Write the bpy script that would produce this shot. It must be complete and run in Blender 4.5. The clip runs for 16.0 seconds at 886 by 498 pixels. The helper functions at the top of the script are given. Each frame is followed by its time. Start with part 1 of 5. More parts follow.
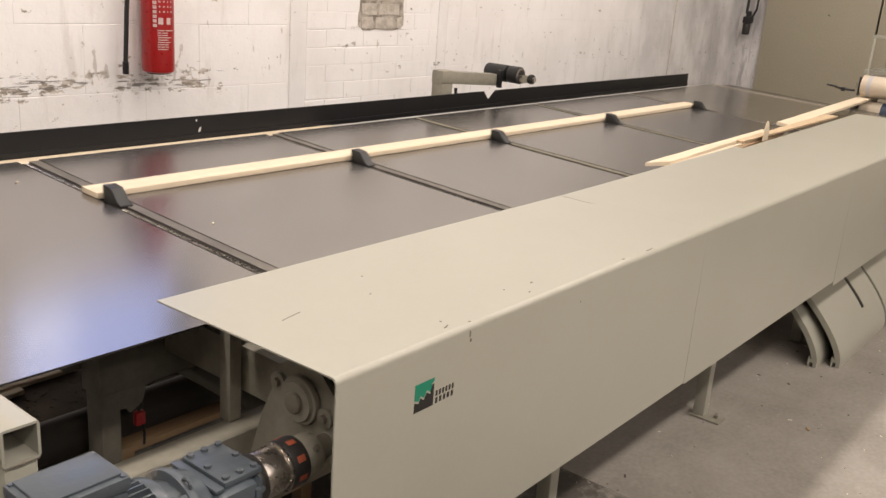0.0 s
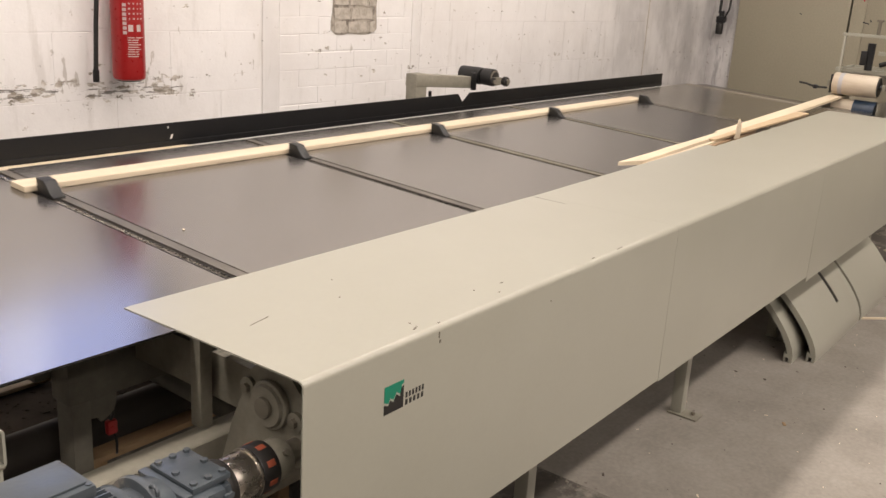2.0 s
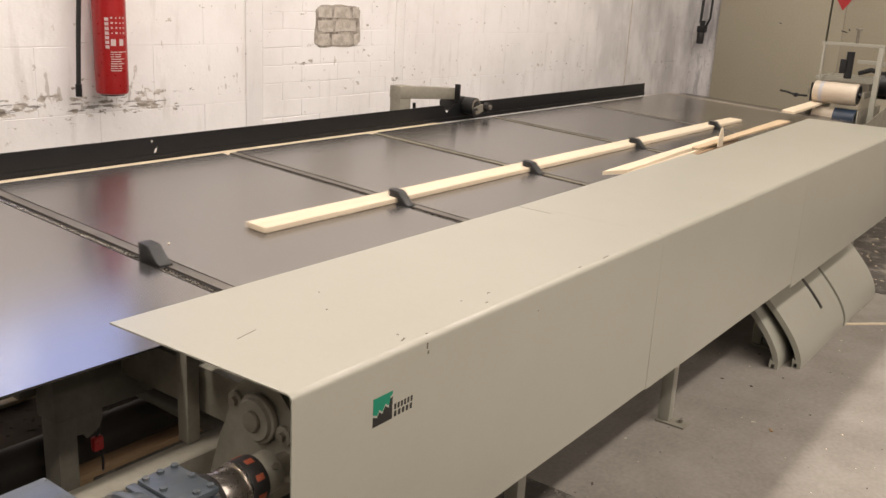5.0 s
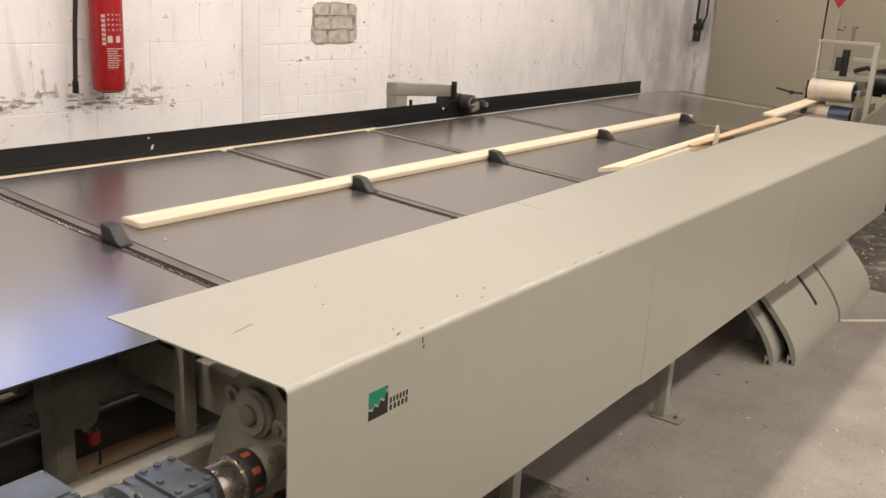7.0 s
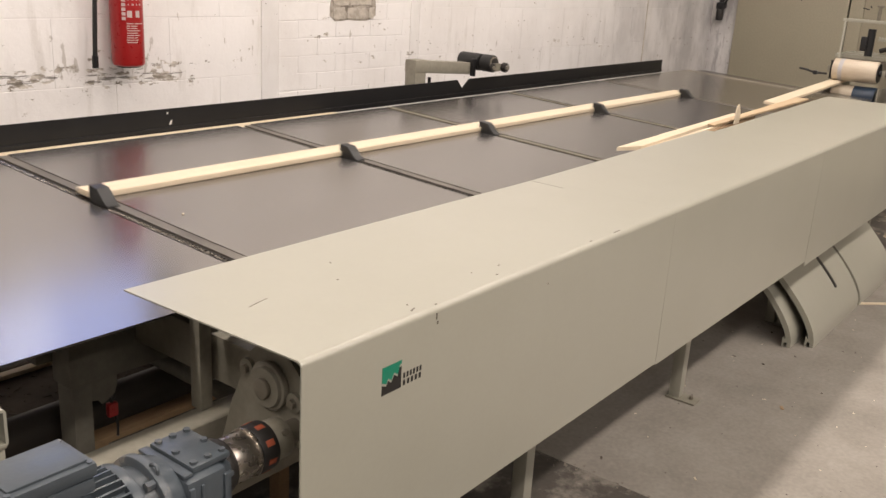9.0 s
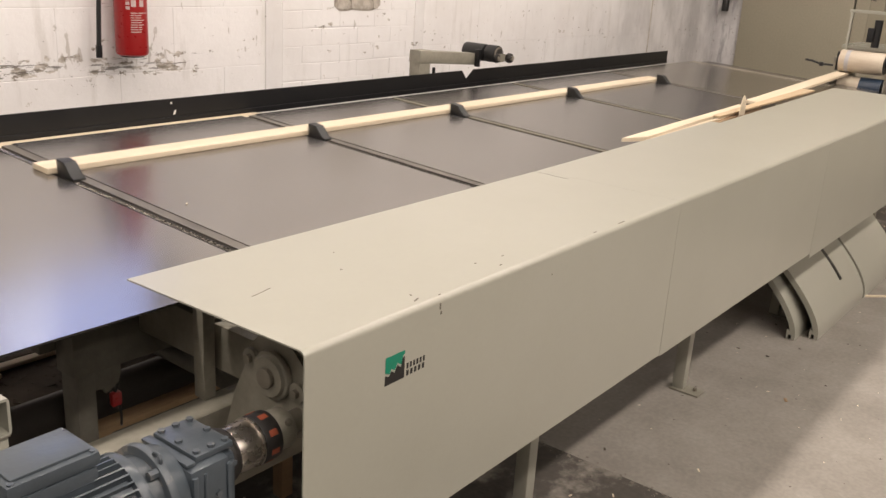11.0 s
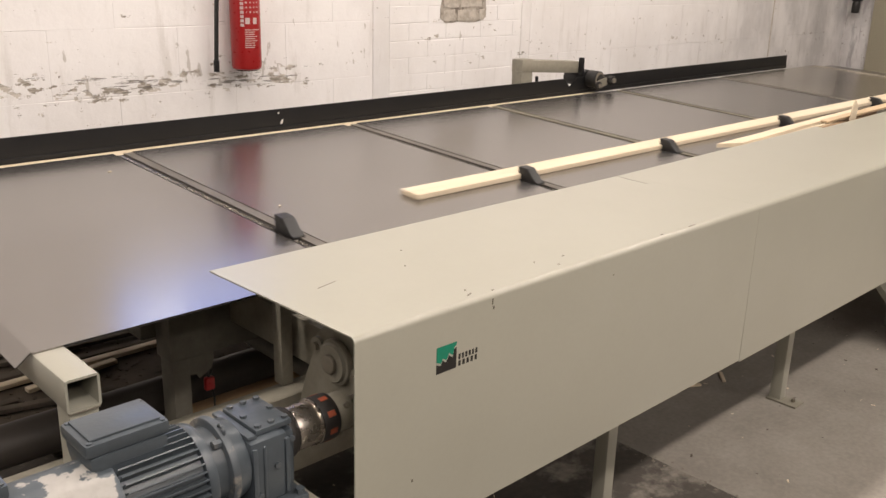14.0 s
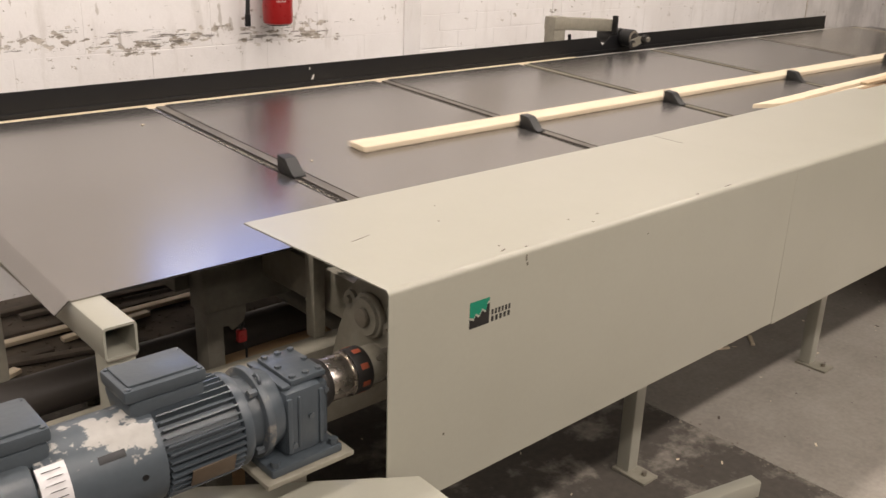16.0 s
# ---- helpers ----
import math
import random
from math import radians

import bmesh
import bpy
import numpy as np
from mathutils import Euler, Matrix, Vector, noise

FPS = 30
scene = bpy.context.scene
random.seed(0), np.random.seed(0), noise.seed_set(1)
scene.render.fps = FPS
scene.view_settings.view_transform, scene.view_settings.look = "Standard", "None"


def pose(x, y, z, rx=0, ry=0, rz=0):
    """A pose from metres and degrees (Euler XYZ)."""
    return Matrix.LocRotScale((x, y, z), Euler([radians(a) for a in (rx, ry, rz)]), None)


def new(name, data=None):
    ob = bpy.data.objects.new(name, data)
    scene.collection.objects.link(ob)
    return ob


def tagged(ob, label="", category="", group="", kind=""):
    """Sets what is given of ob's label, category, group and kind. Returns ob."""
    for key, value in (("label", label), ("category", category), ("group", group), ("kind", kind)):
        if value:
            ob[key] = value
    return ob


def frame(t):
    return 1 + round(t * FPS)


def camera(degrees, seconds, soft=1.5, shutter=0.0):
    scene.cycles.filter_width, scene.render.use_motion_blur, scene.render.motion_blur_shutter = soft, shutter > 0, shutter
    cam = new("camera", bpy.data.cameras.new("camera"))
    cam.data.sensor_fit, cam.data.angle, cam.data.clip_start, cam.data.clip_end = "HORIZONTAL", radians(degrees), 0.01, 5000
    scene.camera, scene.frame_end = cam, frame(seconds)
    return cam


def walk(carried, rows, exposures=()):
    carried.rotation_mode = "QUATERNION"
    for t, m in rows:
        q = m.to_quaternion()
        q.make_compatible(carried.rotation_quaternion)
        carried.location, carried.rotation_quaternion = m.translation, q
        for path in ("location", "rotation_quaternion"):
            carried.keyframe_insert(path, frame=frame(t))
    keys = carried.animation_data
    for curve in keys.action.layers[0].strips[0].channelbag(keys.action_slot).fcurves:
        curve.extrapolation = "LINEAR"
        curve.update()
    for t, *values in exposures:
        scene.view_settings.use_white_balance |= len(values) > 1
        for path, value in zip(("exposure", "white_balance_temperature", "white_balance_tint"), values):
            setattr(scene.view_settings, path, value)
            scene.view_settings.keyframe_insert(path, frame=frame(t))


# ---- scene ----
cam = camera(52.41, 16.0, shutter=0.4)
# seconds, eye in metres, turn in degrees
PATH = [
    (0.0, -0.8601, -0.8565, 1.5325, 72.889, -4.105, -50.555),
    (0.5, -0.8607, -0.8686, 1.5329, 73.231, -3.809, -50.990),
    (1.0, -0.8527, -0.8801, 1.5335, 73.406, -3.576, -51.561),
    (1.5, -0.8504, -0.8794, 1.5318, 73.229, -3.548, -51.638),
    (2.0, -0.8463, -0.8792, 1.5312, 73.212, -3.411, -51.926),
    (2.5, -0.8503, -0.8816, 1.5326, 73.238, -3.324, -52.000),
    (3.0, -0.8492, -0.8801, 1.5335, 73.433, -3.369, -52.319),
    (3.5, -0.8475, -0.8794, 1.5308, 73.653, -3.311, -52.712),
    (4.0, -0.8447, -0.8769, 1.5300, 73.795, -3.117, -52.843),
    (6.5, -0.8559, -0.8808, 1.5304, 74.113, -3.048, -53.196),
    (7.0, -0.8556, -0.8864, 1.5279, 73.878, -3.081, -53.197),
    (7.5, -0.8545, -0.8902, 1.5285, 73.575, -3.006, -52.665),
    (8.0, -0.8522, -0.8959, 1.5298, 73.041, -3.083, -52.285),
    (8.5, -0.8527, -0.8943, 1.5268, 72.687, -3.228, -52.006),
    (11.0, -0.8491, -0.8909, 1.5201, 71.917, -3.390, -51.606),
    (11.5, -0.8454, -0.8998, 1.5167, 71.752, -3.180, -50.185),
    (12.0, -0.8371, -0.9175, 1.5105, 71.587, -2.938, -48.300),
    (12.5, -0.8316, -0.9618, 1.5121, 70.784, -2.354, -45.821),
    (13.0, -0.8220, -1.0188, 1.5189, 70.106, -1.743, -43.355),
    (13.5, -0.8255, -1.0499, 1.5278, 71.057, -1.650, -42.874),
    (14.0, -0.8274, -1.0532, 1.5328, 72.201, -1.515, -43.571),
    (14.5, -0.8315, -1.0444, 1.5338, 72.071, -1.342, -43.585),
    (15.0, -0.8319, -1.0391, 1.5260, 70.984, -1.489, -42.753),
    (15.5, -0.8319, -1.0403, 1.5203, 70.105, -1.871, -42.681),
    (16.0, -0.8390, -1.0410, 1.5194, 69.697, -1.816, -41.796),
]
walk(cam, [(t, pose(*p)) for t, *p in PATH])

# ---- light ----
world = bpy.data.worlds.new("world")
scene.world = world
world.use_nodes = True
world.node_tree.nodes["Background"].inputs[0].default_value = (0.75, 0.85, 1.0, 1)
world.node_tree.nodes["Background"].inputs[1].default_value = 0.6
scene.view_settings.exposure = -0.3

TABLE_Z, SLOPE = 0.8414, 0.05        # the table climbs towards the wall
WALL_Y, CEILING_Z = 2.25, 4.3
ROOM_X0, ROOM_X1, ROOM_Y0 = -12.0, 16.0, -8.0


def table_z(y):
    return TABLE_Z + SLOPE * y


# ---- materials ----
def material(name, colour, rough=0.5, metal=0.0, second=None, scale=6.0, amount=0.5, grain=80.0, bump=0.05, stretch=(1, 1, 1), spread=0.08, low=0.35, high=0.7):
    """A painted, wooden or metal surface: two colours mixed by a coarse noise, roughness and relief by a fine one."""
    m = bpy.data.materials.new(name)
    m.use_nodes = True
    n, l = m.node_tree.nodes, m.node_tree.links
    b = n["Principled BSDF"]
    co = n.new("ShaderNodeTexCoord")
    mp = n.new("ShaderNodeMapping")
    mp.inputs["Scale"].default_value = stretch
    l.new(co.outputs["Object"], mp.inputs["Vector"])
    big, fine = n.new("ShaderNodeTexNoise"), n.new("ShaderNodeTexNoise")
    big.inputs["Scale"].default_value, big.inputs["Detail"].default_value, big.inputs["Roughness"].default_value = scale, 6, 0.65
    fine.inputs["Scale"].default_value, fine.inputs["Detail"].default_value = grain, 4
    for t in (big, fine):
        l.new(mp.outputs["Vector"], t.inputs["Vector"])
    ramp = n.new("ShaderNodeMapRange")
    ramp.inputs["From Min"].default_value, ramp.inputs["From Max"].default_value = low, high
    ramp.inputs["To Max"].default_value = amount
    l.new(big.outputs["Fac"], ramp.inputs["Value"])
    mix = n.new("ShaderNodeMix")
    mix.data_type = "RGBA"
    second = second or tuple(c * 0.8 for c in colour)
    mix.inputs["A"].default_value, mix.inputs["B"].default_value = (*colour, 1), (*second, 1)
    l.new(ramp.outputs["Result"], mix.inputs["Factor"])
    fineshade = n.new("ShaderNodeMix")
    fineshade.data_type, fineshade.blend_type = "RGBA", "MULTIPLY"
    fineshade.inputs["Factor"].default_value = spread * 3
    l.new(mix.outputs["Result"], fineshade.inputs["A"])
    l.new(fine.outputs["Fac"], fineshade.inputs["B"])
    l.new(fineshade.outputs["Result"], b.inputs["Base Color"])
    rr = n.new("ShaderNodeMapRange")
    rr.inputs["To Min"].default_value, rr.inputs["To Max"].default_value = max(rough - spread, 0.03), min(rough + spread, 1)
    l.new(fine.outputs["Fac"], rr.inputs["Value"])
    l.new(rr.outputs["Result"], b.inputs["Roughness"])
    b.inputs["Metallic"].default_value = metal
    if bump:
        bp = n.new("ShaderNodeBump")
        bp.inputs["Strength"].default_value, bp.inputs["Distance"].default_value = bump, 0.004
        l.new(fine.outputs["Fac"], bp.inputs["Height"])
        l.new(bp.outputs["Normal"], b.inputs["Normal"])
    return m


def glow(name, colour, strength):
    m = bpy.data.materials.new(name)
    m.use_nodes = True
    b = m.node_tree.nodes["Principled BSDF"]
    b.inputs["Base Color"].default_value = (0.8, 0.8, 0.8, 1)
    b.inputs["Emission Color"].default_value = (*colour, 1)
    b.inputs["Emission Strength"].default_value = strength
    return m


BEIGE = material("beige_machine_paint", (0.340, 0.331, 0.276), 0.30, second=(0.305, 0.295, 0.240), scale=3, grain=90, bump=0.006, spread=0.018)
# frame paint with the shade under the table put into its colour
FRAME_SHADE = material("shade_dark_frame_paint", (0.165, 0.155, 0.125), 0.6, second=(0.085, 0.077, 0.06), scale=7, amount=0.9, bump=0.06)
BEIGE_OLD = material("old_beige_paint", (0.30, 0.28, 0.225), 0.55, second=(0.17, 0.155, 0.12), scale=9, amount=0.8, bump=0.06)
STEEL = material("brushed_steel_sheet", (0.305, 0.290, 0.277), 0.25, 1.0, second=(0.27, 0.254, 0.238), scale=2.0, grain=14, bump=0.0, stretch=(0.6, 2.5, 1), spread=0.03)
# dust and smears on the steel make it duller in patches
# the far sheet's paler copy: dust, with bright reflection put into the colour
STEEL_FAR = material("far_pale_steel_sheet", (0.40, 0.37, 0.325), 0.21, 0.92, second=(0.52, 0.48, 0.41), scale=3.0, amount=0.8, grain=22, bump=0.0, stretch=(0.8, 1.6, 1), spread=0.06, low=0.42, high=0.7)
n, l = STEEL.node_tree.nodes, STEEL.node_tree.links
dust, fade = n.new("ShaderNodeTexNoise"), n.new("ShaderNodeMapRange")
dust.inputs["Scale"].default_value, dust.inputs["Detail"].default_value, dust.inputs["Roughness"].default_value = 1.6, 4, 0.55
fade.inputs["From Min"].default_value, fade.inputs["From Max"].default_value = 0.40, 0.75
fade.inputs["To Min"].default_value, fade.inputs["To Max"].default_value = 0.93, 0.80
l.new(n["Texture Coordinate"].outputs["Object"], dust.inputs["Vector"])
l.new(dust.outputs["Fac"], fade.inputs["Value"])
l.new(fade.outputs["Result"], n["Principled BSDF"].inputs["Metallic"])
STEEL_BRIGHT = STEEL.copy()             # the end sheet is polished by use
STEEL_BRIGHT.name = "polished_steel_sheet"
for k in STEEL_BRIGHT.node_tree.nodes:
    if k.bl_idname == "ShaderNodeMapRange" and abs(k.inputs["To Min"].default_value - 0.22) < 1e-3:
        k.inputs["To Min"].default_value, k.inputs["To Max"].default_value = 0.17, 0.22
STRIP_DARK = material("greasy_guide_strip", (0.215, 0.195, 0.165), 0.5, 0.4, second=(0.10, 0.09, 0.075), scale=18, stretch=(1, 0.25, 1), amount=0.9)
STRIP_DUSTY = material("dusty_guide_strip", (0.20, 0.18, 0.132), 0.7, 0.1, second=(0.12, 0.105, 0.08), scale=14, stretch=(1, 0.25, 1), amount=0.9)
RAIL = material("worn_steel_rail", (0.24, 0.215, 0.17), 0.5, 0.3, second=(0.15, 0.13, 0.105), scale=14, stretch=(1, 0.2, 1))
DARK = material("dark_greasy_steel", (0.022, 0.020, 0.019), 0.5, 0.2, second=(0.035, 0.03, 0.026), scale=10)
BLACK = material("black_painted_steel", (0.005, 0.005, 0.006), 0.45, 0.0, second=(0.010, 0.010, 0.011), scale=12)
BLACK.node_tree.nodes["Principled BSDF"].inputs["Specular IOR Level"].default_value = 0.48
CHROME_WORN = material("worn_bright_steel", (0.45, 0.42, 0.37), 0.4, 0.8, second=(0.2, 0.18, 0.15), scale=20)
RUBBER = material("black_rubber", (0.011, 0.011, 0.011), 0.5, second=(0.02, 0.019, 0.018), scale=20)
CHAIN = material("roller_chain_steel", (0.22, 0.20, 0.17), 0.28, 0.9, second=(0.05, 0.045, 0.04), scale=60, amount=0.8)
WOOD = material("fresh_planed_pine", (0.77, 0.665, 0.50), 0.55, second=(0.67, 0.54, 0.37), scale=5, grain=40, stretch=(0.35, 9, 9), amount=0.7, bump=0.04, low=0.3)
WOOD_BROWN = material("brown_waste_wood", (0.36, 0.24, 0.13), 0.7, second=(0.22, 0.14, 0.08), scale=6, stretch=(0.4, 9, 9))
WALL_PAINT = material("white_wall_paint", (0.76, 0.735, 0.70), 0.75, second=(0.66, 0.63, 0.59), scale=3, grain=45, bump=0.35)
FLOOR_OLD = material("dirty_old_concrete", (0.115, 0.10, 0.083), 0.8, second=(0.37, 0.33, 0.28), scale=7.0, amount=0.9, grain=42, bump=0.5, spread=0.25, low=0.51, high=0.64)
GREY_WALL = material("grey_hall_paint", (0.33, 0.31, 0.28), 0.8, scale=2, bump=0.1)
FLOOR = material("worn_concrete", (0.345, 0.313, 0.272), 0.8, second=(0.235, 0.210, 0.178), scale=3.4, amount=0.85, grain=60, bump=0.14, spread=0.14, low=0.36, high=0.70)


# ---- builders ----
def box(bm, lo, hi, bevel=0.0, m=None):
    """A box between two corners, its edges rounded by bevel."""
    lo, hi = Vector(lo), Vector(hi)
    made = bmesh.ops.create_cube(bm, size=1.0)["verts"]
    for v in made:
        v.co = Vector(((lo[i] + hi[i]) / 2 + v.co[i] * (hi[i] - lo[i]) for i in range(3)))
    if bevel:
        edges = list({e for v in made for e in v.link_edges})
        got = bmesh.ops.bevel(bm, geom=edges, offset=bevel, segments=2, affect="EDGES", profile=0.6)
        made = list({v for f in got["faces"] for v in f.verts} | {v for v in made if v.is_valid})
    if m:
        bmesh.ops.transform(bm, matrix=m, verts=made)
    return bm


def rod(bm, a, b, r, r2=None, sides=20, bevel=0.0):
    """A round bar from a to b."""
    a, b = Vector(a), Vector(b)
    m = Matrix.Translation((a + b) / 2) @ (b - a).to_track_quat("Z", "Y").to_matrix().to_4x4()
    made = bmesh.ops.create_cone(bm, cap_ends=True, segments=sides, radius1=r, radius2=r if r2 is None else r2, depth=(b - a).length, matrix=m)["verts"]
    if bevel:
        rims = [e for e in {e for v in made for e in v.link_edges} if any(len(f.verts) > 4 for f in e.link_faces)]
        bmesh.ops.bevel(bm, geom=rims, offset=bevel, segments=2, affect="EDGES", profile=0.5)
    return bm


def prism(bm, outline, axis, lo, hi):
    """An outline in the two other axes, drawn out along axis from lo to hi."""
    def at(p, d):
        q = list(p)
        q.insert(axis, d)
        return q
    rings = [[bm.verts.new(at(p, d)) for p in outline] for d in (lo, hi)]
    k = len(outline)
    bm.faces.new(rings[0])
    bm.faces.new(rings[1][::-1])
    for i in range(k):
        bm.faces.new((rings[0][i], rings[1][i], rings[1][(i + 1) % k], rings[0][(i + 1) % k]))
    bmesh.ops.recalc_face_normals(bm, faces=bm.faces[:])
    return bm


def pipe(bm, points, r, sides=10):
    for a, b in zip(points, points[1:]):
        rod(bm, a, b, r, sides=sides)
    for p in points[1:-1]:
        bmesh.ops.create_uvsphere(bm, u_segments=sides, v_segments=6, radius=r, matrix=Matrix.Translation(p))
    return bm


def mesh_of(name, bm, mat, smooth=40):
    me = bpy.data.meshes.new(name)
    bmesh.ops.recalc_face_normals(bm, faces=bm.faces[:])
    bm.to_mesh(me)
    bm.free()
    me.materials.append(mat)
    for p in me.polygons:
        p.use_smooth = True
    me.set_sharp_from_angle(angle=radians(smooth))
    return me


def thing(name, label, category, at=(0, 0, 0), group="", kind=""):
    ob = new(name)
    ob.location = at
    ob.empty_display_size = 0.1
    return tagged(ob, label, category, group, kind)


def base_of(ob):
    at = Vector(ob.location)
    while ob.parent:
        ob = ob.parent
        at = at + ob.location
    return at


def part(name, bm, mat, parent, label=""):
    """Links a bmesh, drawn in world metres, as one mesh under a thing or a part."""
    bmesh.ops.translate(bm, verts=bm.verts[:], vec=-base_of(parent))
    ob = new(name, mesh_of(name, bm, mat))
    ob.parent = parent
    return tagged(ob, label)


def solid(name, bm, mat, label, category="", kind="", group=""):
    return tagged(new(name, mesh_of(name, bm, mat)), label, category, group, kind)


B = bmesh.new

# ---- the hall ----
solid("floor", box(B(), (1.4895, ROOM_Y0, -0.2), (ROOM_X1, 8.0, 0.0)), FLOOR, "worn grey concrete workshop floor with dust and stains", "floor", "structure")
solid("floor_old_slab", box(B(), (ROOM_X0, ROOM_Y0, -0.2), (1.4885, 8.0, 0.0)), FLOOR_OLD, "dark dirty concrete slab with pale worn patches", "floor", "structure")
solid("ceiling", box(B(), (ROOM_X0, ROOM_Y0, CEILING_Z), (ROOM_X1, WALL_Y + 0.3, CEILING_Z + 0.2)), GREY_WALL, "plain grey workshop ceiling", "ceiling", "structure")
solid("wall_south", box(B(), (ROOM_X0, ROOM_Y0 - 0.2, 0), (ROOM_X1, ROOM_Y0, CEILING_Z)), GREY_WALL, "plain grey painted workshop wall", "wall", "structure")
solid("wall_west", box(B(), (ROOM_X0 - 0.2, ROOM_Y0, 0), (ROOM_X0, WALL_Y + 0.3, CEILING_Z)), GREY_WALL, "plain grey painted workshop wall", "wall", "structure")
solid("wall_east", box(B(), (ROOM_X1, ROOM_Y0, 0), (ROOM_X1 + 0.2, WALL_Y + 0.3, CEILING_Z)), GREY_WALL, "plain grey painted workshop wall", "wall", "structure")
WIN = (0.60, 1.50, 1.72, 2.75)       # the high window in the north wall: x from, x to, z from, z to
bm = B()
box(bm, (ROOM_X0, WALL_Y, 0), (WIN[0], WALL_Y + 0.3, CEILING_Z))
box(bm, (WIN[1], WALL_Y, 0), (ROOM_X1, WALL_Y + 0.3, CEILING_Z))
box(bm, (WIN[0], WALL_Y, 0), (WIN[1], WALL_Y + 0.3, WIN[2]))
box(bm, (WIN[0], WALL_Y, WIN[3]), (WIN[1], WALL_Y + 0.3, CEILING_Z))
north = solid("wall_north", bm, WALL_PAINT, "white painted block wall with flaking paint and bare patches", "wall", "structure")


def tube_light(x, y, watts):
    t = thing("ceiling_light", "unseen white ceiling luminaire with glowing fluorescent tubes", "ceiling light", (x, y, CEILING_Z), "tube lights")
    part("housing", box(B(), (x - 0.75, y - 0.11, CEILING_Z - 0.06), (x + 0.75, y + 0.11, CEILING_Z), 0.006), BEIGE, t, "white sheet metal housing")
    for dy in (-0.055, 0.055):
        part("tube", rod(B(), (x - 0.72, y + dy, CEILING_Z - 0.085), (x + 0.72, y + dy, CEILING_Z - 0.085), 0.013), TUBE, t, "glowing fluorescent tube")
    lamp = bpy.data.lights.new("tube_light", "AREA")
    lamp.shape, lamp.size, lamp.size_y, lamp.energy, lamp.color = "RECTANGLE", 1.45, 0.22, watts, LAMP_RGB
    ob = new("tube_lamp", lamp)
    ob.location = (x, y, CEILING_Z - 0.115)


LAMP_W, LAMP_RGB = 60.0, (1.0, 0.89, 0.812)
TUBE = glow("lit_tube", LAMP_RGB, 6.0)
for x in (-3.0, -0.9, 1.2, 3.3, 5.4):
    tube_light(x, 0.82, LAMP_W)
for x in (-3.0, -0.9, 1.2, 3.3, 5.4):
    tube_light(x, -2.4, LAMP_W * 1.40)
# third row added to brighten the cover's front; no luminaires known there
for x in (-2.0, 1.2, 4.4):
    tube_light(x, -4.9, LAMP_W * 1.85)

# the high window and the sky behind it
w = thing("window_1", "high workshop window with bluish daylight behind it", "window", ((WIN[0] + WIN[1]) / 2, WALL_Y, WIN[2]), kind="structure")
bm = B()
for a, b in (((WIN[0], WIN[2]), (WIN[0] + 0.05, WIN[3])), ((WIN[1] - 0.05, WIN[2]), (WIN[1], WIN[3])), ((WIN[0] + 0.05, WIN[2]), (WIN[1] - 0.05, WIN[2] + 0.05)), ((WIN[0] + 0.05, WIN[3] - 0.05), (WIN[1] - 0.05, WIN[3]))):
    box(bm, (a[0], WALL_Y + 0.1, a[1]), (b[0], WALL_Y + 0.16, b[1]), 0.004)
part("window_frame", bm, BEIGE, w)
solid("backdrop", box(B(), (-6.0, 7.0, 0.0), (12.0, 7.05, 11.0)), glow("bright_sky", (0.44, 0.52, 1.0), 2.4), "plain bright sky outside the window", "backdrop", "structure")

# unseen tube assumed outside, placed for the streak on the end sheet; post added
glint_source = thing("glint_lamp", "unseen tube lamp added outside the window for the glint on the steel", "lamp", (2.18, 5.03, 0))
part("post", box(B(), (2.16, 5.03, 0), (2.20, 5.07, 3.55), 0.003), BEIGE, glint_source)
part("tube", rod(B(), (1.99, 5.0, 3.51), (2.37, 5.0, 3.51), 0.03), glow("lit_white_tube", (1.0, 0.96, 0.95), 14.0), glint_source, "glowing tube")

# ---- the cross conveyor ----
CHAINS = (0.385, 1.295, 2.085, 3.01, 4.0)
EDGE_Y, FAR_Y, TABLE_X0, TABLE_X1 = 0.464, 1.672, -0.345, 5.25
SLOT = 0.032                         # half the width of a chain slot


def sloped(bm, x0, x1, y0, y1, top=0.0, bottom=-0.004):
    """A slab that lies parallel to the table's top between two heights over it."""
    prism(bm, [(y0, table_z(y0) + bottom), (y1, table_z(y1) + bottom), (y1, table_z(y1) + top), (y0, table_z(y0) + top)], 0, x0, x1)
    return bm


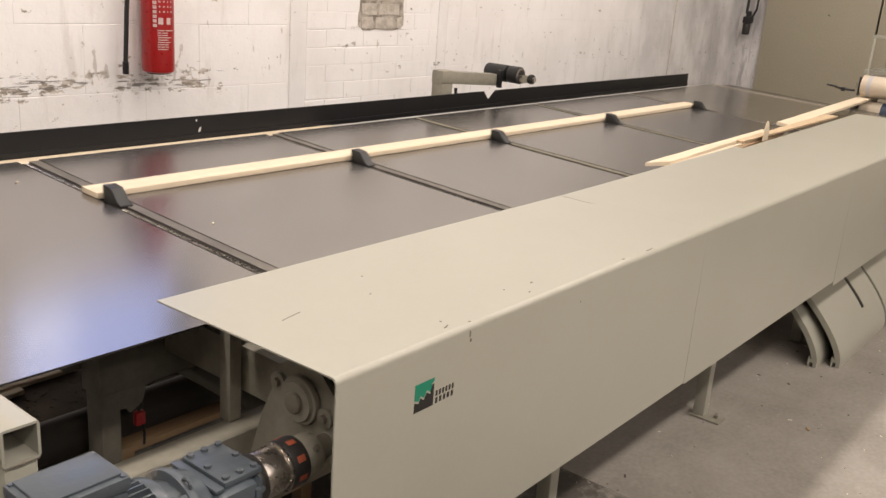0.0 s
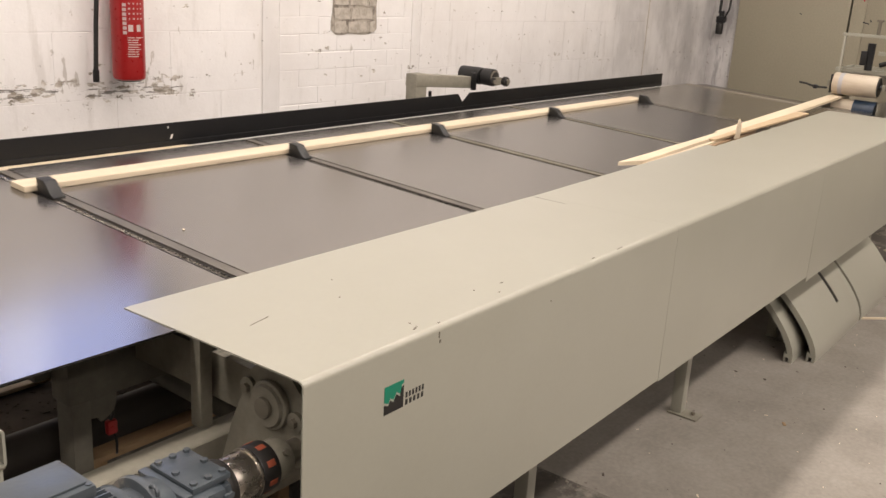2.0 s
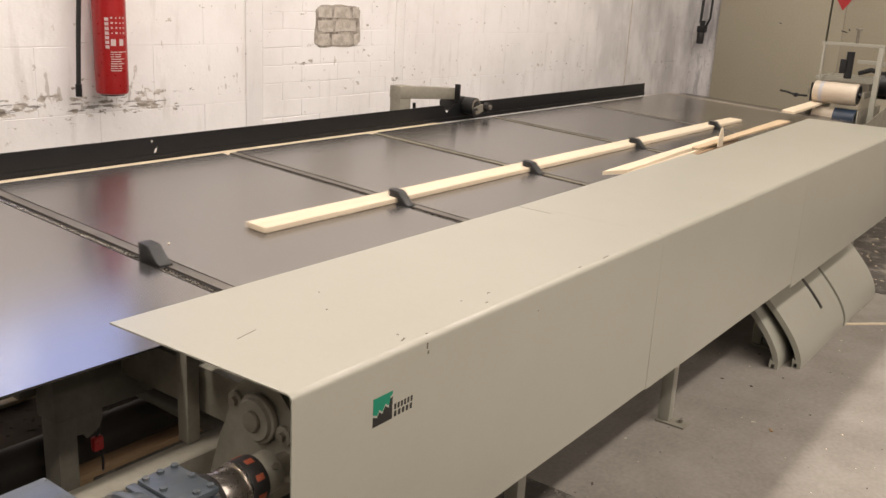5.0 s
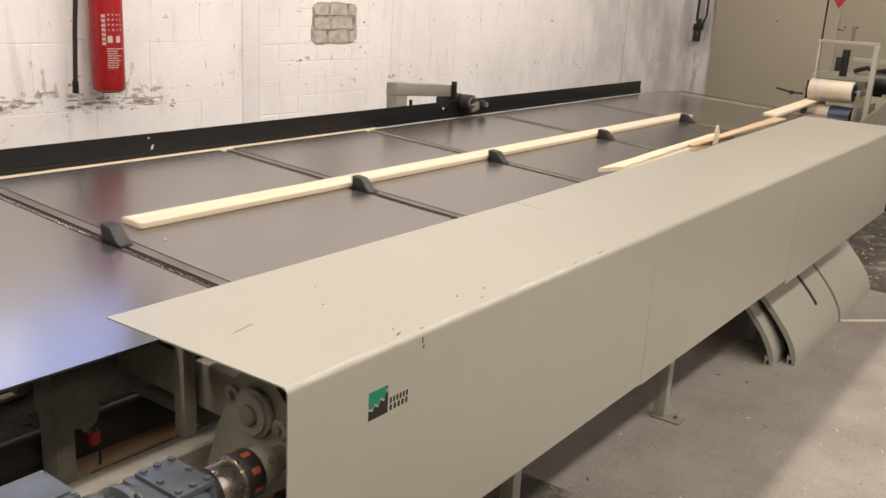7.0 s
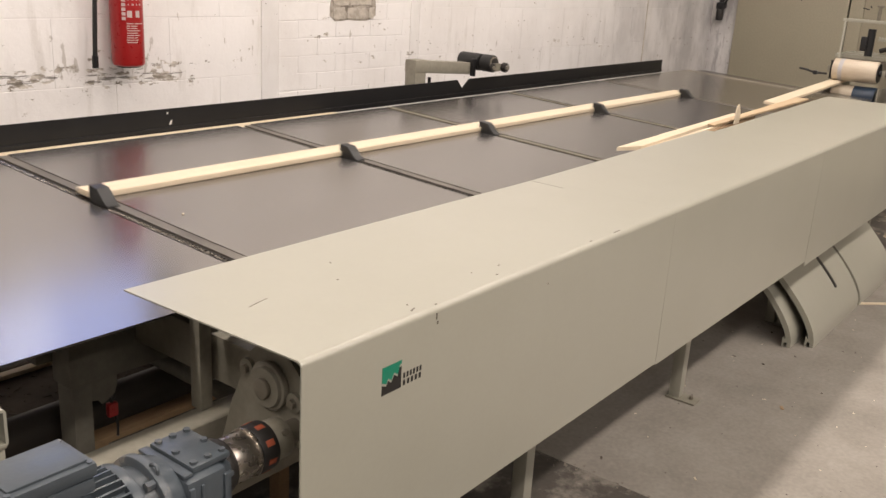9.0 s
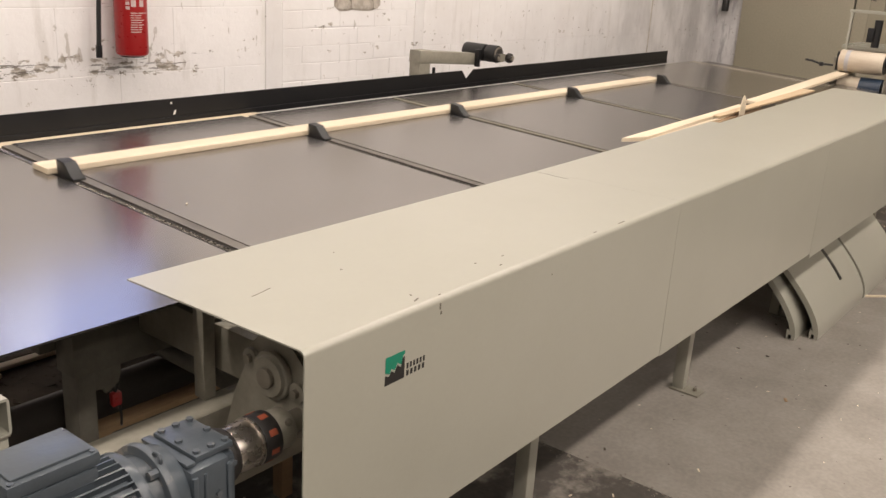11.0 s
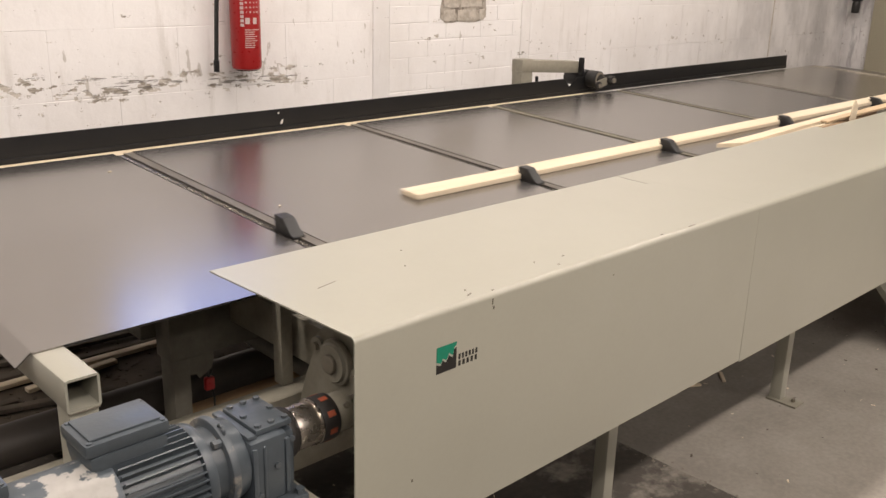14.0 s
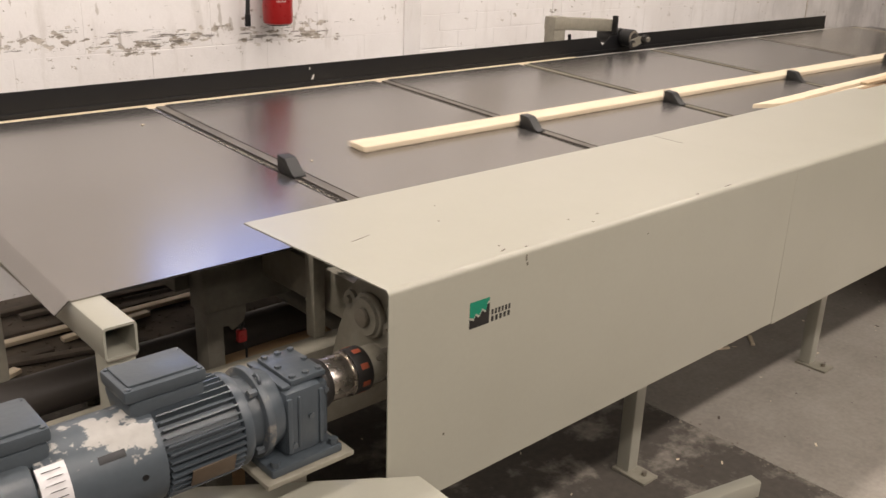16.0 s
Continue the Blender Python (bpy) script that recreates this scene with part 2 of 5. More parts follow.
table = thing("cross_conveyor", "cross conveyor table of brushed steel sheets between five chain slots", "conveyor", (2.4, 1.07, 0))
xs = [TABLE_X0, *[s for c in CHAINS for s in (c - SLOT, c + SLOT)], TABLE_X1]
for x0, x1 in zip(xs[::2], xs[1::2]):
    near = EDGE_Y if x0 < 0 else 0.30      # under the cover the sheets reach further
    bm = sloped(B(), x0, x1, near, FAR_Y)
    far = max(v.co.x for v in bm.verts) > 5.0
    part("sheet", bm, STEEL_FAR if far else STEEL_BRIGHT if x0 < 0 else STEEL, table, "dusty steel sheet, coloured paler for its reflection" if far else "brushed steel sheet")
for c in CHAINS:
    bm = sloped(B(), c - 0.028, c + 0.028, EDGE_Y - 0.25, FAR_Y + 0.02, -0.03, -0.05)
    part("chain_channel", bm, DARK, table, "dark greasy channel under the chain")
    part("wear_strip", sloped(B(), c + 0.003, c + 0.0315, EDGE_Y - 0.02, FAR_Y, -0.0025, -0.03), STRIP_DUSTY if 2.0 < c < 3.5 else STRIP_DARK, table, "worn steel guide strip beside the chain")
    plates, rollers = B(), B()
    for i in range(96):
        y = EDGE_Y - 0.02 + i * 0.0127
        if y > FAR_Y - 0.01:
            break
        z = table_z(y) - 0.009
        for dx in (-0.0225, -0.0065):
            box(plates, (c + dx, y + 0.0006, z - 0.006), (c + dx + 0.0025, y + 0.0121, z + 0.005))
        rod(rollers, (c - 0.0195, y + 0.006, z + 0.0015), (c - 0.007, y + 0.006, z + 0.0015), 0.0042, sides=8)
    chain = part("roller_chain", plates, DARK, table, "dark greasy chain plates")
    tagged(part("chain_pin_strip", rollers, CHAIN, chain, "bright worn chain rollers"), kind="stuff")

# the black fence with its ledge
fence = thing("fence", "long black steel fence along the far side of the table", "fence", (0, 1.77, 0.9))
NOTCH = [(2.802, 0.992), (2.746, 0.948), (2.704, 0.992)]
part("upright_flange", prism(B(), [(-7.0, 0.8855), (5.03, 0.8855), (5.03, 0.992), *NOTCH, (-7.0, 0.992)], 1, 1.766, 1.772), BLACK, fence)
part("lower_lip", box(B(), (-7.0, 1.7615, 0.9125), (5.03, 1.7658, 0.929), 0.0015), BLACK, fence, "black lip folded along its foot")
part("paint_chip", prism(B(), [(1.040, 0.936), (1.050, 0.938), (1.054, 0.955), (1.046, 0.950)], 1, 1.7650, 1.7659), WALL_PAINT, fence, "pale chip in the black paint")
part("paint_chip", prism(B(), [(1.031, 0.974), (1.037, 0.974), (1.037, 0.981), (1.031, 0.981)], 1, 1.7650, 1.7659), WALL_PAINT, fence, "pale chip in the black paint")
part("ledge", box(B(), (-7.0, 1.674, 0.873), (5.03, 1.766, 0.885)), BLACK, fence)
part("light_strip", box(B(), (-7.0, 1.7575, 0.9035), (5.03, 1.7655, 0.9075)), WALL_PAINT, fence, "thin white strip at its foot")

# the sheet metal cover over the drive
cover = thing("drive_cover", "scratched beige sheet metal cover over the conveyor drive", "machine cover", (2.2, 0.2, 0.5))
JOINTS = (0.0, 1.33, 2.66, 4.45)
for i, (x0, x1) in enumerate(zip(JOINTS, JOINTS[1:])):
    bm = B()
    far0, far1 = 0.436, (0.436, 0.47, 0.50)[i]
    r, seg, t = 0.012, 5, 0.003
    low = (0.513, 0.508, 0.49)[i]
    def fold(y_far, inset):
        pts = [(y_far, 0.95 - inset)]
        for k in range(seg + 1):
            a = radians(90 + 90 * k / seg)
            pts.append((r + (r - inset) * math.cos(a), 0.95 - r + (r - inset) * math.sin(a)))
        return pts + [(inset, low)]
    a, b = x0 + (0.00015 if i else -0.012), x1 - 0.00015
    outer0, outer1, inner0, inner1 = fold(far0, 0), fold(far1, 0), fold(far0, t), fold(far1, t)
    rings = []
    for x, prof in ((a, outer0), (b, outer1), (b, inner1), (a, inner0)):
        rings.append([bm.verts.new((x + 0.012 * (1 - y / 0.436) if x < 0 else x - (0.0022 if z < 0.6 and x == b else 0), y, z)) for y, z in prof])
    k = len(outer0)
    for j in range(4):
        p, q = rings[j], rings[(j + 1) % 4]
        for s in range(k - 1):
            bm.faces.new((p[s], p[s + 1], q[s + 1], q[s]))
    for s in (0, k - 1):
        bm.faces.new([rings[j][s] for j in range(4)])
    part("cover_panel", bm, BEIGE, cover, "beige painted folded sheet")


# ---- lugs, boards and the pressing arm ----
bm = prism(B(), [(0.029, -0.012), (0.029, 0.002), (0.042, 0.006), (0.070, 0.033), (0.077, 0.038), (0.112, 0.039), (0.115, 0.036), (0.115, -0.012)], 0, -0.018, 0.018)
corner = [e for e in bm.edges if all(abs(v.co.y - 0.115) < 1e-4 for v in e.verts) and abs(e.verts[0].co.x - e.verts[1].co.x) < 1e-4]
bmesh.ops.bevel(bm, geom=corner, offset=0.011, segments=3, affect="EDGES", profile=0.5)
bmesh.ops.bevel(bm, geom=[e for e in bm.edges if e.calc_face_angle(0) > 0.5], offset=0.0025, segments=2, affect="EDGES", profile=0.6)
lug_mesh = mesh_of("chain_lug", bm, RUBBER)
LUGS = []
for first in (0, 1):
    for c in CHAINS:
        ob = tagged(new("chain_lug", lug_mesh), "black wedge-shaped chain lug that pushes the boards", "chain lug", "lugs on the chains")
        LUGS.append((c, first, ob))

LENGTH, WIDTH, THICK = 3.69, 0.075, 0.016
board_mesh = mesh_of("pine_board", box(B(), (0, 0, 0), (LENGTH, WIDTH, THICK), 0.002), WOOD)
BOARDS = [(k, tagged(new("pine_board", board_mesh), "long freshly planed pale pine board on the conveyor", "board", "boards on the conveyor")) for k in range(12)]

PX, PY, PZ = 2.90, 1.75, 1.05
arm = thing("pressing_arm", "swinging arm with a dark drive roller over the ledge", "roller arm", (PX, PY, PZ))
ARM_UP, ARM_DOWN = pose(PX, PY, PZ), pose(PX - 0.006, PY, PZ - 0.088, 0, -14, 0)
AX, AZ = 2.908, 1.068                  # axis of the roller
part("drive_roller", rod(B(), (AX, 1.700, AZ), (AX, 1.763, AZ), 0.042, sides=36, bevel=0.004), RUBBER, arm, "black rubber covered drive roller")
part("rear_roller", rod(B(), (AX, 1.775, AZ), (AX, 1.90, AZ), 0.042, sides=36, bevel=0.004), RUBBER, arm, "black rubber covered drive roller")
part("roller_rim", rod(B(), (AX, 1.696, AZ), (AX, 1.700, AZ), 0.036, sides=32), RAIL, arm, "worn steel roller rim")
part("roller_face", rod(B(), (AX, 1.692, AZ), (AX, 1.696, AZ), 0.028, sides=28, bevel=0.001), DARK, arm)
part("arm_plate", prism(B(), [(2.862, 1.040), (2.89, 1.030), (2.965, 1.034), (2.972, 1.060), (2.94, 1.070), (2.875, 1.072)], 1, 1.684, 1.692), BEIGE_OLD, arm, "beige steel arm plate")
part("pivot_pulley", rod(B(), (2.868, 1.672, 1.052), (2.868, 1.684, 1.052), 0.022, sides=24, bevel=0.003), DARK, arm)
part("pulley_bolt", rod(B(), (2.868, 1.666, 1.052), (2.868, 1.672, 1.052), 0.011, sides=6), RAIL, arm)
part("small_wheel", rod(B(), (2.966, 1.660, 1.050), (2.966, 1.684, 1.050), 0.024, sides=8, bevel=0.003), DARK, arm, "small dark wheel")
part("wheel_bolt", rod(B(), (2.966, 1.650, 1.050), (2.966, 1.660, 1.050), 0.013, sides=6), CHROME_WORN, arm)

# ---- north wall: painted blocks and bricks ----
def wall_material():
    """White paint over masonry, flaked in a band over the old skirting line, greyer along x, sooty in the corner."""
    m = bpy.data.materials.new("flaking_white_paint")
    m.use_nodes = True
    n, l = m.node_tree.nodes, m.node_tree.links
    b = n["Principled BSDF"]
    pos = n.new("ShaderNodeNewGeometry")
    sep = n.new("ShaderNodeSeparateXYZ")
    l.new(pos.outputs["Position"], sep.inputs[0])

    def calc(op, a, c=0.0, d=0.0):
        k = n.new("ShaderNodeMath")
        k.operation = op
        for i, v in enumerate((a, c, d)):
            if hasattr(v, "is_output"):
                l.new(v, k.inputs[i])
            else:
                k.inputs[i].default_value = v
        return k.outputs[0]

    def ramp(v, a, c, lo=0.0, hi=1.0):
        k = n.new("ShaderNodeMapRange")
        k.interpolation_type = "SMOOTHSTEP"
        l.new(v, k.inputs["Value"])
        for name, x in (("From Min", a), ("From Max", c), ("To Min", lo), ("To Max", hi)):
            k.inputs[name].default_value = x
        return k.outputs[0]

    def noisy(scale, detail=5, stretch=(1, 1, 1), rough=0.6, move=0.0):
        mp = n.new("ShaderNodeMapping")
        mp.inputs["Scale"].default_value, mp.inputs["Location"].default_value = stretch, (move, 0, move)
        l.new(pos.outputs["Position"], mp.inputs["Vector"])
        k = n.new("ShaderNodeTexNoise")
        k.inputs["Scale"].default_value, k.inputs["Detail"].default_value, k.inputs["Roughness"].default_value = scale, detail, rough
        l.new(mp.outputs["Vector"], k.inputs["Vector"])
        return k.outputs["Fac"]

    def blend(fac, a, c):
        k = n.new("ShaderNodeMix")
        k.data_type = "RGBA"
        l.new(fac, k.inputs["Factor"])
        for i, v in (("A", a), ("B", c)):
            if hasattr(v, "is_output"):
                l.new(v, k.inputs[i])
            else:
                k.inputs[i].default_value = (*v, 1)
        return k.outputs["Result"]

    x, z = sep.outputs["X"], sep.outputs["Z"]
    # the flaked band
    low = calc("SUBTRACT", z, calc("MULTIPLY", noisy(1.3, 2), 0.10))
    band = calc("MULTIPLY", ramp(low, 0.925, 0.985), ramp(low, 1.10, 1.01))
    reach = calc("MULTIPLY", ramp(x, 0.1, 0.65, 0.6, 1.0), ramp(x, 1.15, 1.7, 1.0, 0.15))
    flake = calc("MULTIPLY_ADD", calc("MULTIPLY", band, reach), 0.118, calc("MULTIPLY_ADD", noisy(27, 6, (0.85, 1, 1.35), 0.6), 0.62, calc("MULTIPLY", noisy(11, 5, (0.4, 1, 2.6), 0.7, 2.6), 0.38)))
    bare = ramp(flake, 0.618, 0.65)
    chips = ramp(noisy(26, 4, (1, 1, 1.5), 0.6, 7.3), 0.735, 0.755, 0.0, 0.9)
    streak = ramp(noisy(7, 5, (2.2, 1, 0.35), 0.6, 3.1), 0.56, 0.72, 0.0, 0.30)
    mottled = ramp(noisy(2.1, 6, (1, 1, 1), 0.62, 1.7), 0.38, 0.68)
    # blotchy grey that deepens along x, then dark streaks on the return
    far_grey = calc("MULTIPLY", ramp(x, 3.2, 6.6), ramp(noisy(2.4, 6, (1.3, 1, 0.75), 0.62, 5.0), 0.34, 0.68, 0.30, 0.64))
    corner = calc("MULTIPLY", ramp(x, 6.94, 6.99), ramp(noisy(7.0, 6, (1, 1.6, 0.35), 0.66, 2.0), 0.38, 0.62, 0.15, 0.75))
    far_dark = calc("MAXIMUM", far_grey, corner)
    # thin split layers and dark cracks inside the flaked band, chisel marks over it
    layers = calc("MULTIPLY_ADD", calc("MULTIPLY", band, reach), 0.16, noisy(34, 6, (0.28, 1, 3.2), 0.62, 9.2))
    cracks = ramp(layers, 0.725, 0.765, 0.0, 0.8)
    above = calc("MULTIPLY", ramp(low, 0.93, 1.0), ramp(low, 1.22, 1.08))
    chisel = ramp(calc("MULTIPLY_ADD", calc("MULTIPLY", above, reach), 0.10, noisy(15, 3, (2.4, 1, 0.8), 0.5, 6.1)), 0.715, 0.76, 0.0, 0.6)
    paint = blend(mottled, (0.86, 0.835, 0.82), (0.79, 0.76, 0.74))
    paint = blend(streak, paint, (0.50, 0.46, 0.41))
    under = blend(ramp(noisy(30, 5, (0.5, 1, 2.0), 0.7, 8.0), 0.36, 0.62), (0.24, 0.205, 0.165), (0.62, 0.565, 0.50))
    paint = blend(bare, paint, under)
    paint = blend(chisel, paint, (0.42, 0.375, 0.32))
    paint = blend(cracks, paint, (0.13, 0.11, 0.09))
    paint = blend(chips, paint, (0.16, 0.135, 0.115))
    paint = blend(far_dark, paint, (0.15, 0.14, 0.14))
    l.new(paint, b.inputs["Base Color"])
    b.inputs["Roughness"].default_value = 0.62
    pits = ramp(noisy(55, 3, (1, 1, 1.2), 0.55, 2.2), 0.735, 0.76)
    paint = blend(pits, paint, (0.30, 0.26, 0.22))
    l.new(paint, b.inputs["Base Color"])
    lumps = calc("ADD", calc("MULTIPLY", noisy(9, 6, (1, 1, 1), 0.7, 4.4), 1.6), calc("MULTIPLY", noisy(38, 4), 0.4))
    height = calc("SUBTRACT", lumps, calc("ADD", bare, calc("ADD", cracks, chips)))
    bp = n.new("ShaderNodeBump")
    bp.inputs["Strength"].default_value, bp.inputs["Distance"].default_value = 0.5, 0.004
    l.new(height, bp.inputs["Height"])
    l.new(bp.outputs["Normal"], b.inputs["Normal"])
    return m


MASONRY = wall_material()
BARE = material("bare_grey_plaster", (0.60, 0.545, 0.475), 0.9, second=(0.43, 0.38, 0.32), scale=26, grain=70, bump=0.6, amount=0.9, low=0.42, high=0.6)
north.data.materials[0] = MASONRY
for v in north.data.vertices:            # the joints lie behind the faces of the blocks
    if abs(v.co.y - WALL_Y) < 1e-4:
        v.co.y += 0.0025


def block_mesh(name, w, h):
    bm = B()
    box(bm, (-w / 2, -0.006, -h / 2), (w / 2, 0.006, h / 2))
    front = [e for e in bm.edges if all(v.co.y < 0 for v in e.verts)]
    bmesh.ops.bevel(bm, geom=front, offset=0.0016, segments=2, affect="EDGES", profile=0.5)
    return mesh_of(name, bm, MASONRY, 15)


def lay(name, x0, x1, z0, z1, w, h, gap, loose=1.0):
    """Courses of blocks on the wall, as parts of it."""
    rng = random.Random(11)
    full = block_mesh(name, w - gap, h - gap)
    rest = {}
    row, z = 0, z0
    while z < z1 - 0.01:
        x = x0 - (w / 2 if row % 2 else 0)
        while x < x1 - 0.01:
            a, b = max(x, x0), min(x + w, x1)
            if b - a > 0.03 and not (b > WIN[0] and a < WIN[1] and z + h > WIN[2] - 0.02):
                width = round(b - a, 3)
                me = full if abs(width - w) < 1e-3 else rest.setdefault(width, None)
                if me is None:
                    me = rest[width] = block_mesh(name, width - gap, h - gap)
                ob = new(name, me)
                ob.parent = north
                ob.matrix_basis = pose((a + b) / 2, WALL_Y + 0.0068 + rng.uniform(-0.0003, 0.0003), z + h / 2 + rng.uniform(-0.001, 0.001) * loose, rng.uniform(-0.015, 0.015), rng.uniform(-0.4, 0.4) * loose, rng.uniform(-0.015, 0.015))
            x += w
        row, z = row + 1, z + h


lay("block", -1.1, 1.87, 0.51, 1.76, 0.50, 0.25, 0.0013)
lay("brick", 1.98, 2.90, 0.76, 1.72, 0.245, 0.080, 0.0022, 2.2)
lay("block", 2.98, 6.98, 0.55, 1.80, 0.50, 0.25, 0.0013)
part("conduit_strip", box(B(), (1.879, WALL_Y - 0.006, 0.4), (1.971, WALL_Y + 0.004, 3.0), 0.004), MASONRY, north, "plastered vertical chase")
part("wall_seam", box(B(), (5.705, WALL_Y - 0.002, 0.55), (5.719, WALL_Y + 0.004, 3.0), 0.001), BARE, north, "grey vertical crack line")
part("mortar_seam", box(B(), (2.905, WALL_Y - 0.003, 0.4), (2.975, WALL_Y + 0.005, 3.0), 0.003), MASONRY, north)
rng = random.Random(4)
outline = []
for k in range(28):
    a = 2 * math.pi * k / 28
    c, s = math.cos(a), math.sin(a)
    q = min(0.16 / max(abs(c), 1e-3), 0.10 / max(abs(s), 1e-3)) * rng.uniform(0.95, 1.03)
    outline.append((2.468 + c * q, 1.338 + s * q))
bm = prism(B(), outline, 1, WALL_Y - 0.0012, WALL_Y + 0.004)
patch = part("bare_patch", bm, material("bare_mortar", (0.46, 0.41, 0.35), 0.95, second=(0.20, 0.17, 0.14), scale=22, grain=80, bump=0.7, amount=0.95, low=0.48, high=0.62), north, "patch of bare grey masonry without paint")
rng = random.Random(12)
for row in range(3):
    x = 2.318 + (0.0 if row % 2 else -0.05)
    while x < 2.61:
        w = rng.uniform(0.11, 0.17)
        a, b = max(x, 2.322), min(x + w, 2.616)
        if b - a > 0.03:
            z = 1.246 + row * 0.064
            outline = [(a + rng.uniform(0, 0.008), z + rng.uniform(0, 0.006)), ((a + b) / 2, z + rng.uniform(-0.002, 0.005)), (b - rng.uniform(0, 0.008), z + rng.uniform(0, 0.006)), (b - rng.uniform(0, 0.01), z + 0.052 + rng.uniform(0, 0.005)), ((a + b) / 2, z + 0.054), (a + rng.uniform(0, 0.01), z + 0.052)]
            part("bare_brick", prism(B(), outline, 1, WALL_Y - 0.0035, WALL_Y - 0.0008), BARE, patch)
        x += w + 0.010
solid("wall_return", box(B(), (7.0, 2.03, 0), (7.2, WALL_Y + 0.005, CEILING_Z)), MASONRY, "white painted return wall, greyed, with sooty streaks", "wall", "structure")

# ---- fire extinguisher ----
RED = material("red_gloss_paint", (0.38, 0.016, 0.017), 0.3, second=(0.31, 0.014, 0.014), scale=5, bump=0.0)
PRINT = material("white_print", (0.60, 0.48, 0.46), 0.5, bump=0.0)
EX, EY_, EZ = 1.158, 2.172, 1.090
ext = thing("fire_extinguisher", "red fire extinguisher hanging on the wall with its black hose", "fire extinguisher", (EX, EY_, EZ))
bm = B()
profile = [(0.0, 0.0), (0.048, 0.0), (0.057, 0.005), (0.060, 0.016), (0.060, 0.40), (0.056, 0.425), (0.042, 0.448), (0.025, 0.460), (0.022, 0.475), (0.0, 0.475)]
rings = [[bm.verts.new((EX + r * math.cos(a), EY_ + r * math.sin(a), EZ + h)) for a in (2 * math.pi * k / 40 for k in range(40))] for r, h in profile[1:-1]]
for p, q in zip(rings, rings[1:]):
    for k in range(40):
        bm.faces.new((p[k], p[(k + 1) % 40], q[(k + 1) % 40], q[k]))
bm.faces.new(rings[0]), bm.faces.new(rings[-1])
part("cylinder", bm, RED, ext, "red painted steel cylinder")
part("foot_ring", rod(B(), (EX, EY_, EZ - 0.004), (EX, EY_, EZ + 0.002), 0.043, sides=32), BLACK, ext)
part("valve", box(rod(B(), (EX, EY_, EZ + 0.475), (EX, EY_, EZ + 0.51), 0.02), (EX - 0.02, EY_ - 0.05, EZ + 0.51), (EX + 0.02, EY_ + 0.05, EZ + 0.525), 0.004), BLACK, ext)
pts = [(EX - 0.02, EY_ - 0.01, EZ + 0.49), (EX - 0.075, EY_, EZ + 0.485), (EX - 0.098, EY_ + 0.01, EZ + 0.44), (EX - 0.108, EY_ + 0.015, EZ + 0.36), (EX - 0.116, EY_ + 0.02, EZ + 0.22), (EX - 0.126, EY_ + 0.02, EZ + 0.04)]
part("hose", pipe(B(), pts, 0.0085, 12), RUBBER, ext, "black rubber hose")
part("nozzle", rod(B(), pts[-1], (pts[-1][0] - 0.001, pts[-1][1], pts[-1][2] - 0.045), 0.0115, sides=12), BLACK, ext)


def on_cylinder(bm, deg, z, w, h):
    """A printed mark that follows the round of the cylinder."""
    steps = max(1, int(w / 0.008))
    cols = []
    for k in range(steps + 1):
        a = radians(deg) + (w * (k / steps - 0.5)) / 0.0604
        cols.append([bm.verts.new((EX + r * math.cos(a), EY_ + r * math.sin(a), zz)) for r in (0.0601, 0.0605) for zz in (z, z + h)])
    for p, q in zip(cols, cols[1:]):
        bm.faces.new((p[2], q[2], q[3], p[3]))


for k in range(7):                       # lettering set upright along the cylinder
    bm = B()
    on_cylinder(bm, -133, EZ + 0.172 + k * 0.0165, 0.014, 0.0115)
    part("printed_bar", bm, PRINT, ext, "white printed bar")
bm = B()
rng = random.Random(8)
for row in range(9):
    for k in range(rng.randint(3, 5)):
        on_cylinder(bm, -118 + k * 13 + rng.uniform(-2, 2), EZ + 0.09 + row * 0.0085, 0.013, 0.0032)
for k, dz in ((0, 0.182), (1, 0.182)):
    on_cylinder(bm, -113 + k * 30, EZ + dz, 0.018, 0.024)
for row in range(4):
    for k in range(4):
        on_cylinder(bm, -116 + k * 15, EZ + 0.225 + row * 0.018, rng.uniform(0.004, 0.009), 0.006)
tagged(part("instruction_print", bm, PRINT, ext, "small white instruction print"), kind="stuff")
part("wall_hook", box(B(), (EX - 0.012, EY_ + 0.05, EZ + 0.42), (EX + 0.012, WALL_Y + 0.002, EZ + 0.44), 0.002), BLACK, ext)

# ---- holder of the pressing arm ----
holder = thing("arm_holder", "beige square steel post with an open tube arm behind the fence", "machine arm", (2.42, 1.86, 0))


def square_tube(bm, lo, hi, axis, wall=0.004, bevel=0.003):
    """A hollow square tube along axis, open at both ends."""
    a, b = [i for i in range(3) if i != axis]
    lo, hi = list(lo), list(hi)
    ring = lambda d, t: [bm.verts.new([d if i == axis else (((lo[i] + t) if (s if i == a else q) == 0 else hi[i] - t)) for i in range(3)]) for s, q in ((0, 0), (1, 0), (1, 1), (0, 1))]
    o0, i0, o1, i1 = ring(lo[axis], 0), ring(lo[axis], wall), ring(hi[axis], 0), ring(hi[axis], wall)
    for p, q in ((o0, o1), (i1, i0), (i0, o0), (o1, i1)):
        for k in range(4):
            bm.faces.new((p[k], p[(k + 1) % 4], q[(k + 1) % 4], q[k]))
    long_edges = [e for e in bm.edges if e.verts[0] in o0 and e.verts[1] in o1 or e.verts[1] in o0 and e.verts[0] in o1]
    bmesh.ops.bevel(bm, geom=long_edges, offset=bevel, segments=2, affect="EDGES", profile=0.5)
    return bm


